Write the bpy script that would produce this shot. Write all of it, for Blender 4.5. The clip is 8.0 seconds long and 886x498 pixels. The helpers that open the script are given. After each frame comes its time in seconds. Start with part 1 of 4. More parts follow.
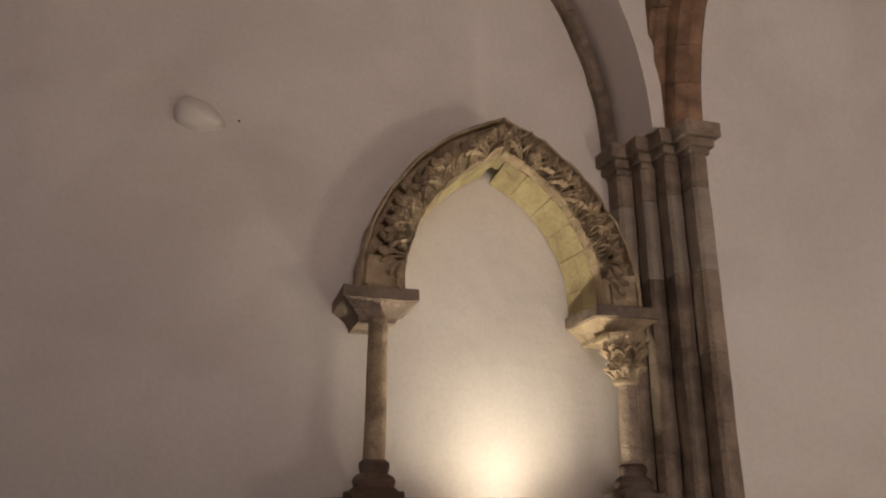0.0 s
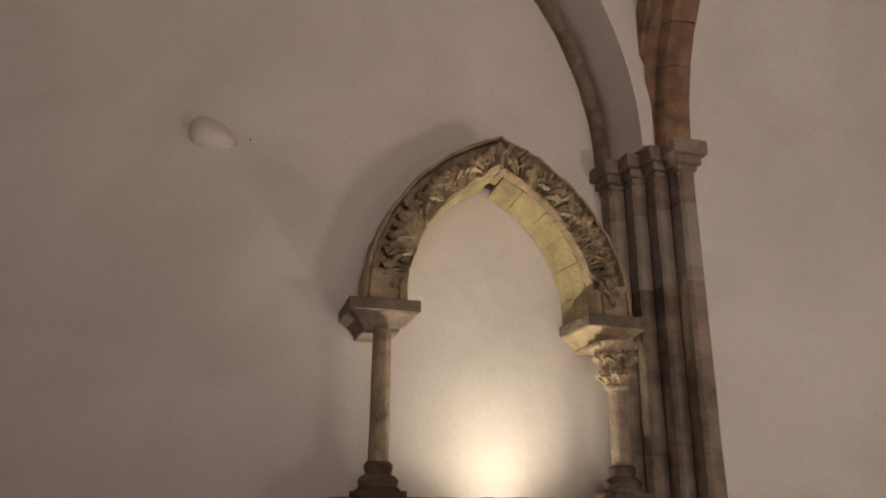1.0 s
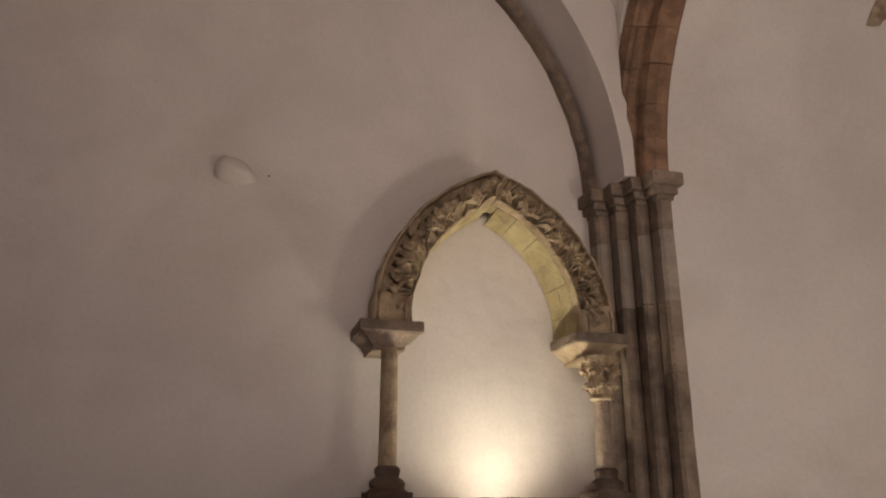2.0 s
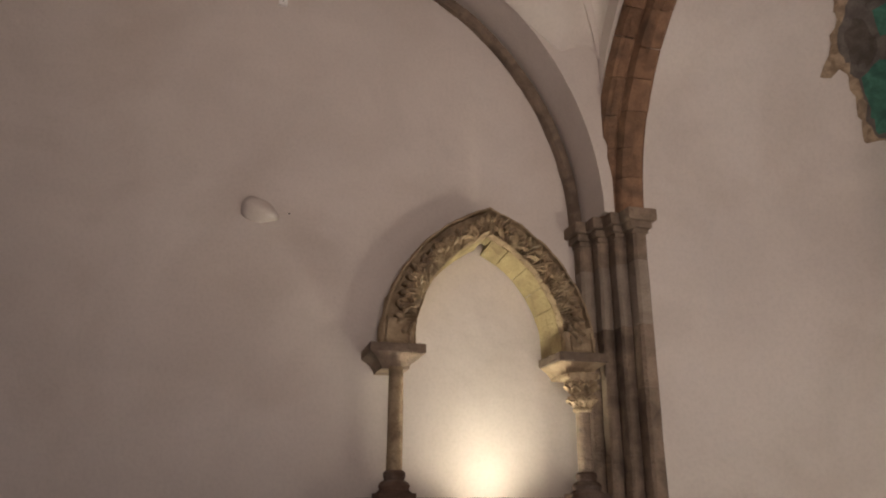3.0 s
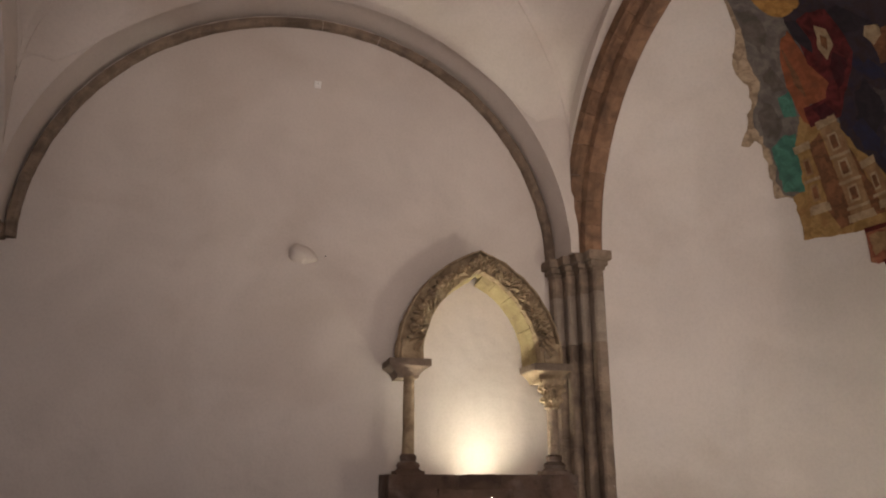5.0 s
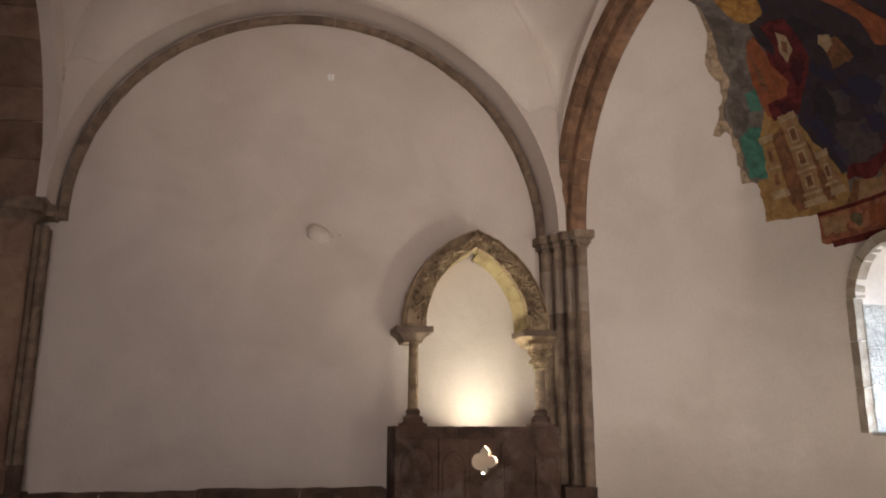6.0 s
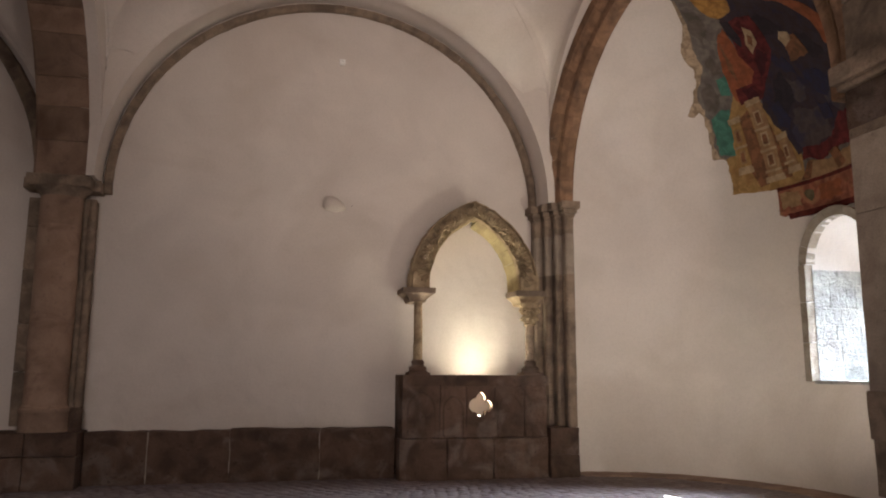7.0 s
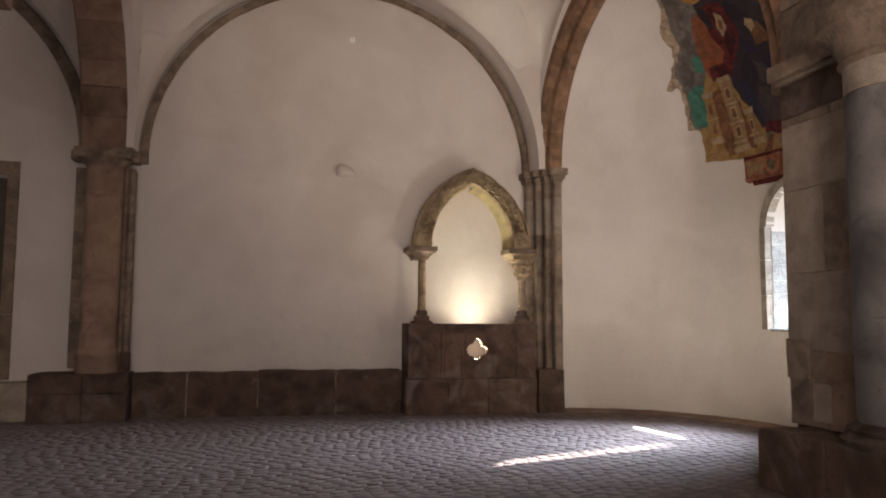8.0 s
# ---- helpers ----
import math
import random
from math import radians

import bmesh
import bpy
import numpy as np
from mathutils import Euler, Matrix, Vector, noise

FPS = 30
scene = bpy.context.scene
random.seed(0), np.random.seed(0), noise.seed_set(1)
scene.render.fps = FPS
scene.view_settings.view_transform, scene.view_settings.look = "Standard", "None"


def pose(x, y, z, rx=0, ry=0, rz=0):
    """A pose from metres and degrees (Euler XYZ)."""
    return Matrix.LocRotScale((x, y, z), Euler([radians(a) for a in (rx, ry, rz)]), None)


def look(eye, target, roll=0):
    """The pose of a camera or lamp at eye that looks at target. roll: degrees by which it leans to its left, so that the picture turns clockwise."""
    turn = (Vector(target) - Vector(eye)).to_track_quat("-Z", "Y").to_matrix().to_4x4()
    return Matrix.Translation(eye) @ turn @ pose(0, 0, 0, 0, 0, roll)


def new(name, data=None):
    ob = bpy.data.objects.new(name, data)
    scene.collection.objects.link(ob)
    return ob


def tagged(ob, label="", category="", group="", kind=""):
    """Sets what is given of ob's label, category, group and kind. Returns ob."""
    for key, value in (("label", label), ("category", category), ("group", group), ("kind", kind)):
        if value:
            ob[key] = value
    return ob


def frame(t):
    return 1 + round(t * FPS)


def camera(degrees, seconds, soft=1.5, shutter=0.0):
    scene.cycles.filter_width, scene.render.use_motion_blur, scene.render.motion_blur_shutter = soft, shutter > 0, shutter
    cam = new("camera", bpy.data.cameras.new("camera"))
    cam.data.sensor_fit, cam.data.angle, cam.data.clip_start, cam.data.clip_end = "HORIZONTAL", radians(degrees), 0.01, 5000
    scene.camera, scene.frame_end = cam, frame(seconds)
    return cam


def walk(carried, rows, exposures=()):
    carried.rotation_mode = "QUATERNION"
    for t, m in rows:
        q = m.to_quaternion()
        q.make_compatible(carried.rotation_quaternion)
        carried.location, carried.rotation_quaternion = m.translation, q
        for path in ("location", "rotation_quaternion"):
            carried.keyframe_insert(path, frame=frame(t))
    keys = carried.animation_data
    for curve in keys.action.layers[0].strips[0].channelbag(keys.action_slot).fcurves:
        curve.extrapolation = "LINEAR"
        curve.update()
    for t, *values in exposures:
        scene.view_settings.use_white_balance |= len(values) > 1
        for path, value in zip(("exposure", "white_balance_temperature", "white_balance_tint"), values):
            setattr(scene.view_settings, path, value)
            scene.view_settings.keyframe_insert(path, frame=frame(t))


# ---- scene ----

# ---- camera ----
cam = camera(60.2, 8.0, soft=2.0)
ROWS = [
    (0.0, (-1.341, -5.209, 1.474), (-0.816, -3.383, 2.099), 0.2),
    (0.5, (-1.375, -5.314, 1.488), (-0.848, -3.486, 2.108), 0.3),
    (1.0, (-1.421, -5.522, 1.479), (-0.900, -3.694, 2.100), 0.3),
    (1.5, (-1.484, -5.805, 1.474), (-0.970, -3.976, 2.097), 0.1),
    (3.0, (-1.758, -7.032, 1.478), (-1.262, -5.197, 2.100), 0.0),
    (3.5, (-1.863, -7.521, 1.455), (-1.374, -5.687, 2.084), 0.0),
    (4.0, (-1.994, -8.057, 1.464), (-1.507, -6.221, 2.090), -0.1),
    (5.5, (-2.330, -9.812, 1.464), (-1.864, -7.937, 1.979), 0.1),
    (6.0, (-2.447, -10.417, 1.512), (-1.984, -8.524, 1.959), 0.2),
    (6.5, (-2.605, -11.047, 1.516), (-2.141, -9.140, 1.900), 0.2),
    (7.0, (-2.713, -11.708, 1.523), (-2.255, -9.788, 1.842), 0.3),
    (7.5, (-2.782, -12.418, 1.547), (-2.338, -10.485, 1.797), 0.4),
    (8.0, (-2.953, -13.081, 1.578), (-2.506, -11.141, 1.758), 0.3),
]
walk(cam, [(t, look(eye, target, roll)) for t, eye, target, roll in ROWS],
     exposures=[(0.0, 2.70, 6440, 11), (4.0, 2.87, 6440, 10.5), (8.0, 3.11, 6440, 8)])

# ---- world, sun, large lights ----
world = bpy.data.worlds.new("sky")
scene.world = world
world.use_nodes = True
wn = world.node_tree.nodes
sky = wn.new("ShaderNodeTexSky")
sky.sky_type = "NISHITA"
sky.sun_disc = False
sky.sun_elevation = radians(28.4)
sky.sun_rotation = radians(72.5)
world.node_tree.links.new(sky.outputs[0], wn["Background"].inputs[0])
wn["Background"].inputs[1].default_value = 0.05

sun = new("sun", bpy.data.lights.new("sun", "SUN"))
sun.data.energy, sun.data.angle, sun.data.color = 5.0, radians(0.5), (1.0, 0.97, 0.93)
sun.matrix_world = look((20.0, 1.6, 12.0), (20.0 - 0.953 * 10, 1.6 - 0.302 * 10, 12.0 - 5.41))


def lamp(name, kind, place, target, energy, color, size=0.2, size_y=0.0, spot=60.0, blend=0.5, spread=0.0):
    data = bpy.data.lights.new(name, kind)
    data.energy, data.color = energy, color
    if kind == "AREA":
        data.shape, data.size, data.size_y = "RECTANGLE", size, size_y or size
    else:
        data.shadow_soft_size = size
    if spread:
        data.spread = radians(spread)
    if kind == "SPOT":
        data.spot_size, data.spot_blend = radians(spot), blend
    ob = new(name, data)
    ob.matrix_world = look(place, target)
    return ob


WARM = (1.0, 0.78, 0.645)
# uplight hidden behind the niche parapet
lamp("niche_uplight", "SPOT", (0.54, -0.37, 0.90), (0.54, -1.02, 2.9), 40.0, (1.0, 0.91, 0.68), size=0.04, spot=124, blend=1.0)
# daylight in the apse window; an added unseen fill at the hall's far end
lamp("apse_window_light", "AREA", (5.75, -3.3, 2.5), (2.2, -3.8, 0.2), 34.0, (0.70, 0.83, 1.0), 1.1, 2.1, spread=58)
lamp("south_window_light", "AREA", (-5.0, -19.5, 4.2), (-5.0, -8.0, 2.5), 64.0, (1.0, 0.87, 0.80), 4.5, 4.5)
# added unseen fill lamps: behind the walk, beside the nave pier, in the apse
lamp("floodlight_lamp", "SPOT", (-1.2, -15.2, 1.3), (1.4, -1.4, 6.5), 146.0, WARM, size=0.3, spot=56, blend=1.0)
lamp("nave_uplight", "SPOT", (1.4, -9.6, 0.3), (-2.2, -1.2, 6.9), 40.0, WARM, size=0.6, spot=76, blend=1.0)
lamp("apse_uplight", "SPOT", (3.0, -5.55, 0.35), (3.1, -1.3, 3.9), 41.0, (1.0, 0.86, 0.67), size=0.45, spot=125, blend=1.0)

# ---- materials ----
def material(name, base, base2, scale=3.0, grain=60.0, rough=0.85, bump=0.15, stain=None, stain_scale=0.7,
             stain_amount=0.5, per_piece=0.0, detail=6.0, spots=0.0, speck=0.16, coarse=1.6):
    """Two-scale mottled surface with fine relief; per_piece varies the tone of each piece."""
    m = bpy.data.materials.new(name)
    m.use_nodes = True
    n, l = m.node_tree.nodes, m.node_tree.links
    out = n["Principled BSDF"]
    co = n.new("ShaderNodeNewGeometry").outputs["Position"]

    def noise_at(size, det=detail, distort=0.0):
        t = n.new("ShaderNodeTexNoise")
        t.inputs["Scale"].default_value, t.inputs["Detail"].default_value = size, det
        t.inputs["Distortion"].default_value = distort
        l.new(co, t.inputs["Vector"])
        return t.outputs["Fac"]

    def ramp(value, lo, hi):
        r = n.new("ShaderNodeMapRange")
        r.inputs["From Min"].default_value, r.inputs["From Max"].default_value = lo, hi
        r.interpolation_type = "SMOOTHSTEP"
        l.new(value, r.inputs["Value"])
        return r.outputs[0]

    def mix(fac, a, b):
        x = n.new("ShaderNodeMix")
        x.data_type = "RGBA"
        for v, s in ((fac, x.inputs["Factor"]), (a, x.inputs["A"]), (b, x.inputs["B"])):
            if isinstance(v, (int, float)):
                s.default_value = v
            elif isinstance(v, tuple):
                s.default_value = (*v, 1.0)
            else:
                l.new(v, s)
        return x.outputs["Result"]

    col = mix(ramp(noise_at(scale, distort=0.6), 0.3, 0.7), base, base2)
    if stain:
        f = n.new("ShaderNodeMath")
        f.operation = "MULTIPLY"
        l.new(ramp(noise_at(stain_scale, 8.0, 0.8), 0.48, 0.72), f.inputs[0])
        f.inputs[1].default_value = stain_amount
        col = mix(f.outputs[0], col, stain)
    if spots:
        f = n.new("ShaderNodeMath")
        f.operation = "MULTIPLY"
        l.new(ramp(noise_at(scale * 5.0, 3.0), 0.62, 0.72), f.inputs[0])
        f.inputs[1].default_value = spots
        col = mix(f.outputs[0], col, tuple(c * 0.35 for c in base))
    if per_piece:
        info = n.new("ShaderNodeObjectInfo")
        isl = n.new("ShaderNodeNewGeometry")
        add = n.new("ShaderNodeMath")
        add.operation = "ADD"
        l.new(info.outputs["Random"], add.inputs[0])
        l.new(isl.outputs["Random Per Island"], add.inputs[1])
        fr = n.new("ShaderNodeMath")
        fr.operation = "FRACT"
        l.new(add.outputs[0], fr.inputs[0])
        r = n.new("ShaderNodeMapRange")
        r.inputs["To Min"].default_value, r.inputs["To Max"].default_value = 1 - per_piece, 1 + per_piece
        l.new(fr.outputs[0], r.inputs["Value"])
        hs = n.new("ShaderNodeHueSaturation")
        l.new(col, hs.inputs["Color"])
        l.new(r.outputs[0], hs.inputs["Value"])
        col = hs.outputs["Color"]
    fine = noise_at(grain, 4.0)
    col = mix(ramp(fine, 0.35, 0.75), col, mix(speck, col, (0.02, 0.017, 0.015)))
    l.new(col, out.inputs["Base Color"])
    out.inputs["Roughness"].default_value = rough
    out.inputs["Specular IOR Level"].default_value = 0.22 if rough > 0.7 else 0.45
    both = n.new("ShaderNodeMath")
    both.operation = "MULTIPLY_ADD"
    l.new(noise_at(scale * 4.0, 4.0 if coarse < 3 else 1.5), both.inputs[0])
    both.inputs[1].default_value = coarse
    l.new(fine, both.inputs[2])
    b = n.new("ShaderNodeBump")
    b.inputs["Strength"].default_value, b.inputs["Distance"].default_value = bump, 0.02
    l.new(both.outputs[0], b.inputs["Height"])
    l.new(b.outputs[0], out.inputs["Normal"])
    return m


PLASTER = material("lime_plaster", (0.685, 0.622, 0.58), (0.62, 0.562, 0.525), 0.9, 30, 0.92, 0.12, (0.53, 0.46, 0.41), 0.5, 0.55, speck=0.06, coarse=8.0)
STONE = material("grey_brown_stone", (0.31, 0.235, 0.178), (0.20, 0.15, 0.115), 6, 70, 0.85, 0.65, (0.10, 0.078, 0.064), 3.0, 0.6, 0.15, spots=0.45)
RED_STONE = material("reddish_stone", (0.315, 0.185, 0.115), (0.20, 0.118, 0.076), 6, 70, 0.85, 0.6, (0.095, 0.066, 0.05), 2.6, 0.7, 0.16, spots=0.45)
DARK_STONE = material("dark_weathered_stone", (0.138, 0.086, 0.064), (0.070, 0.044, 0.034), 3, 60, 0.8, 0.9, (0.27, 0.215, 0.185), 2.4, 0.45, 0.25, spots=0.5)
OCHRE = material("ochre_limestone", (0.47, 0.385, 0.215), (0.37, 0.295, 0.16), 7, 80, 0.85, 0.5, (0.22, 0.165, 0.10), 4.0, 0.6, 0.12, spots=0.5)
CARVED = material("weathered_carved_limestone", (0.46, 0.355, 0.235), (0.31, 0.225, 0.145), 8, 90, 0.85, 0.6, (0.14, 0.10, 0.07), 5.0, 0.6, 0.14, spots=0.4)
PALE_STONE = material("pale_ashlar", (0.40, 0.345, 0.285), (0.31, 0.26, 0.215), 5, 60, 0.85, 0.5, (0.18, 0.145, 0.12), 2.6, 0.6, 0.12, spots=0.3)
PALE_BROWN = material("pale_brown_stone", (0.365, 0.30, 0.245), (0.275, 0.225, 0.185), 4, 60, 0.85, 0.4, (0.17, 0.135, 0.11), 2.0, 0.5, 0.08, spots=0.2)
GREY_SHAFT = material("grey_streaked_stone", (0.24, 0.225, 0.215), (0.13, 0.12, 0.12), 2.2, 60, 0.75, 0.4, (0.05, 0.048, 0.052), 1.4, 0.8, 0.1, spots=0.4)
WARM_STONE = material("warm_pinkish_stone", (0.36, 0.25, 0.19), (0.25, 0.165, 0.12), 2.4, 70, 0.85, 0.55, (0.15, 0.09, 0.065), 2.2, 0.7, 0.2, spots=0.3)
COBBLE = material("worn_cobble", (0.205, 0.158, 0.152), (0.140, 0.106, 0.103), 6, 90, 0.74, 0.15, (0.19, 0.15, 0.14), 1.0, 0.5, 0.13, spots=0.15)
EARTH = material("joint_earth", (0.17, 0.128, 0.115), (0.13, 0.097, 0.086), 8, 120, 0.95, 0.5)
WOOD = material("dark_oak", (0.08, 0.055, 0.04), (0.05, 0.035, 0.027), 4, 60, 0.6, 0.3)
WHITE = material("white_plastic", (0.92, 0.91, 0.90), (0.88, 0.87, 0.86), 8, 60, 0.45, 0.02)
GREYPL = material("grey_plastic", (0.35, 0.35, 0.35), (0.3, 0.3, 0.3), 8, 60, 0.5, 0.02)
IRON = material("black_iron", (0.03, 0.03, 0.03), (0.02, 0.02, 0.02), 20, 80, 0.55, 0.2)
WHITEWASH = material("pale_limewashed_stone", (0.46, 0.445, 0.42), (0.33, 0.315, 0.295), 7, 50, 0.9, 0.8, (0.17, 0.16, 0.15), 2.5, 0.6, 0.08)


# ---- building tools ----
def ob_from(name, bm, mat, smooth=False):
    bmesh.ops.recalc_face_normals(bm, faces=bm.faces)
    me = bpy.data.meshes.new(name)
    bm.to_mesh(me)
    bm.free()
    me.materials.append(mat)
    if smooth:
        me.polygons.foreach_set("use_smooth", [True] * len(me.polygons))
        me.set_sharp_from_angle(angle=radians(38))
    return new(name, me)


def part(name, bm, mat, parent, label="", smooth=False):
    ob = ob_from(name, bm, mat, smooth)
    ob.parent = parent
    if label:
        tagged(ob, label)
    return ob


def thing(name, label, category, at=(0, 0, 0), group="", kind=""):
    ob = new(name)
    ob.empty_display_size = 0.1
    ob.location = at
    bpy.context.view_layer.update()
    return tagged(ob, label, category, group, kind)


def own(parent, ob):
    """Hang ob, built in world coordinates, under parent."""
    ob.parent = parent
    ob.matrix_parent_inverse = Matrix.Translation(parent.location).inverted()
    return ob


def piece(name, bm, mat, parent, label="", smooth=False):
    return own(parent, part(name, bm, mat, None, label, smooth))


def box(x0, x1, y0, y1, z0, z1, bevel=0.0, bm=None):
    bm = bm or bmesh.new()
    vs = bmesh.ops.create_cube(bm, size=1.0)["verts"]
    for v in vs:
        v.co = Vector(((x0 + x1) / 2 + v.co.x * (x1 - x0), (y0 + y1) / 2 + v.co.y * (y1 - y0), (z0 + z1) / 2 + v.co.z * (z1 - z0)))
    if bevel:
        es = list({e for v in vs for e in v.link_edges})
        bmesh.ops.bevel(bm, geom=es, offset=bevel, segments=2, affect="EDGES", profile=0.6)
    return bm


def rough(bm, cut=0.1, amount=0.006, size=6.0, seed=0.0):
    """Split long edges and push the surface about, for worn stone."""
    for _ in range(3):
        es = [e for e in bm.edges if e.calc_length() > cut * 1.6]
        if not es:
            break
        bmesh.ops.subdivide_edges(bm, edges=es, cuts=1, use_grid_fill=True)
    off = Vector((seed, seed * 1.7, -seed))
    for v in bm.verts:
        v.co += noise.noise_vector(v.co * size + off) * amount
    return bm


def lathe(profile, x, y, seg=20, a0=0.0, a1=360.0, bm=None):
    """Turned form: profile of (radius, height) about the upright axis at x, y."""
    bm = bm or bmesh.new()
    full = a1 - a0 >= 359.9
    n = seg if full else seg + 1
    rings = []
    for r, z in profile:
        rings.append([bm.verts.new((x + r * math.cos(radians(a0 + (a1 - a0) * i / seg)), y + r * math.sin(radians(a0 + (a1 - a0) * i / seg)), z)) for i in range(n)])
    for a, b in zip(rings, rings[1:]):
        for i in range(n if full else n - 1):
            j = (i + 1) % n
            bm.faces.new((a[i], a[j], b[j], b[i]))
    bm.faces.new(rings[0][::-1])
    bm.faces.new(rings[-1])
    return bm


def prism(points, z0, z1, bm=None, bevel=0.0):
    """Upright prism over a plan outline."""
    bm = bm or bmesh.new()
    lo = [bm.verts.new((x, y, z0)) for x, y in points]
    hi = [bm.verts.new((x, y, z1)) for x, y in points]
    bm.faces.new(lo[::-1])
    bm.faces.new(hi)
    for i in range(len(points)):
        j = (i + 1) % len(points)
        bm.faces.new((lo[i], lo[j], hi[j], hi[i]))
    if bevel:
        bmesh.ops.bevel(bm, geom=list(bm.edges), offset=bevel, segments=1, affect="EDGES")
    return bm


def sweep(section, frames_, bm=None):
    """Carry a closed section of (a, b) along rows of (origin, axis a, axis b)."""
    bm = bm or bmesh.new()
    rings = [[bm.verts.new(o + a * s + b * t) for s, t in section] for o, a, b in frames_]
    k = len(section)
    for p, q in zip(rings, rings[1:]):
        for i in range(k):
            j = (i + 1) % k
            bm.faces.new((p[i], p[j], q[j], q[i]))
    bm.faces.new(rings[0][::-1])
    bm.faces.new(rings[-1])
    return bm


def arc(centre, along, depth, radius, a0, a1, n):
    """Rows for sweep() on an upright circle: axis a points outward, axis b along depth."""
    along, depth, rows = Vector(along), Vector(depth), []
    for i in range(n + 1):
        a = radians(a0 + (a1 - a0) * i / n)
        outward = along * math.cos(a) + Vector((0, 0, 1)) * math.sin(a)
        rows.append((Vector(centre) + outward * radius, outward, depth))
    return rows


def cut(ob, bm):
    """Take the closed form bm out of ob."""
    tool = ob_from("cutter", bm, PLASTER)
    mod = ob.modifiers.new("cut", "BOOLEAN")
    mod.object, mod.operation, mod.solver = tool, "DIFFERENCE", "EXACT"
    me = bpy.data.meshes.new_from_object(ob.evaluated_get(bpy.context.evaluated_depsgraph_get()))
    ob.modifiers.clear()
    ob.data = me
    bpy.data.objects.remove(tool)
    return ob


def arch_outline(cy, half, z0, zs, n=14):
    """Outline of a round-headed opening as (across, height)."""
    pts = [(cy - half, z0), (cy + half, z0)]
    return pts + [(cy + half * math.cos(math.pi * i / n), zs + half * math.sin(math.pi * i / n)) for i in range(n + 1)]


def prism_x(points, x0, x1):
    bm = bmesh.new()
    a = [bm.verts.new((x0, y, z)) for y, z in points]
    b = [bm.verts.new((x1, y, z)) for y, z in points]
    bm.faces.new(a[::-1])
    bm.faces.new(b)
    for i in range(len(points)):
        j = (i + 1) % len(points)
        bm.faces.new((a[i], a[j], b[j], b[i]))
    return bm


def prism_y(points, y0, y1):
    bm = bmesh.new()
    a = [bm.verts.new((x, y0, z)) for x, z in points]
    b = [bm.verts.new((x, y1, z)) for x, z in points]
    bm.faces.new(a)
    bm.faces.new(b[::-1])
    for i in range(len(points)):
        j = (i + 1) % len(points)
        bm.faces.new((a[i], b[i], b[j], a[j]))
    return bm


# ---- the large structure ----
SPRING = 4.18                 # height at which vaults and arches spring
BAY_X, BAY_Y = -1.72, -3.3    # middle of the bay in front of the niche wall
HALF = 3.25
RIB_X = -1.69
ARCH_Y = -3.38
APSE_X, APSE_Y, RX, RY, DOME_Z, DOME_R = 1.9, -3.3, 2.73, 3.1, 3.7, 3.1


def apse_at(phi, z, grow=0.0):
    """A place on the apse's inner face: phi degrees from its axis, z height."""
    k = math.sqrt(max(0.0004, 1 - (max(0.0, z - DOME_Z) / (DOME_R + grow)) ** 2))
    return Vector((APSE_X + (RX + grow) * k * math.cos(radians(phi)), APSE_Y + (RY + grow) * k * math.sin(radians(phi)), z))


def structure(name, bm, mat, label, category, smooth=False):
    return tagged(ob_from(name, bm, mat, smooth), label, category, kind="structure")


floor_base = structure("floor", box(-12.6, 5.6, -19.8, 0.6, -0.3, -0.0035), EARTH, "dark earth bed of the cobbled hall floor", "floor")

wall_north = structure("wall_north", box(-12.6, 2.3, 0.0, 0.6, -0.3, 8.6), PLASTER, "white lime-plastered wall with faint stains", "wall")
cut(wall_north, box(-9.4, -6.95, -0.5, 1.0, 0.62, 3.78))

bm = bmesh.new()
NP, NZ = 56, 40
grids = []
for grow in (0.0, 1.1):
    g = []
    for j in range(NZ + 1):
        z = -0.3 + (DOME_Z + 0.3) * j / 14 if j <= 14 else DOME_Z + (DOME_R + grow) * math.sin(radians(89.2 * (j - 14) / (NZ - 14)))
        g.append([bm.verts.new(apse_at(-72 + 162 * i / NP, z, grow)) for i in range(NP + 1)])
    grids.append(g)
for g in grids:
    for j in range(NZ):
        for i in range(NP):
            bm.faces.new((g[j][i], g[j][i + 1], g[j + 1][i + 1], g[j + 1][i]))
p, q = grids
for j in range(NZ):
    for i in (0, NP):
        bm.faces.new((p[j][i], q[j][i], q[j + 1][i], p[j + 1][i]))
for i in range(NP):
    for j in (0, NZ):
        bm.faces.new((p[j][i], p[j][i + 1], q[j][i + 1], q[j][i]))
apse = structure("wall_apse", bm, PLASTER, "curved white-plastered apse wall rising into a half dome", "wall", True)
WIN_HALF, WIN_Z0, WIN_ZS = 0.58, 1.43, 3.02
cut(apse, prism_x(arch_outline(APSE_Y, WIN_HALF, WIN_Z0, WIN_ZS), 3.4, 6.9))
# the half dome ends behind the askew chancel arch
cut(apse, prism([(1.0, -0.9), (1.0, -7.0), (2.535, -7.0), (1.962, -0.9)], SPRING + 0.07, 9.5))
for poly in apse.data.polygons:
    poly.use_smooth = True
apse.data.set_sharp_from_angle(angle=radians(35))

SKEW = 0.094                  # the chancel arch stands a little askew to the niche wall


def shear(ob, only_beyond=-100.0):
    """Lean a form's plan along with the askew chancel wall."""
    for v in ob.data.vertices:
        if v.co.x > only_beyond:
            v.co.x += SKEW * (-0.77 - v.co.y)
    return ob


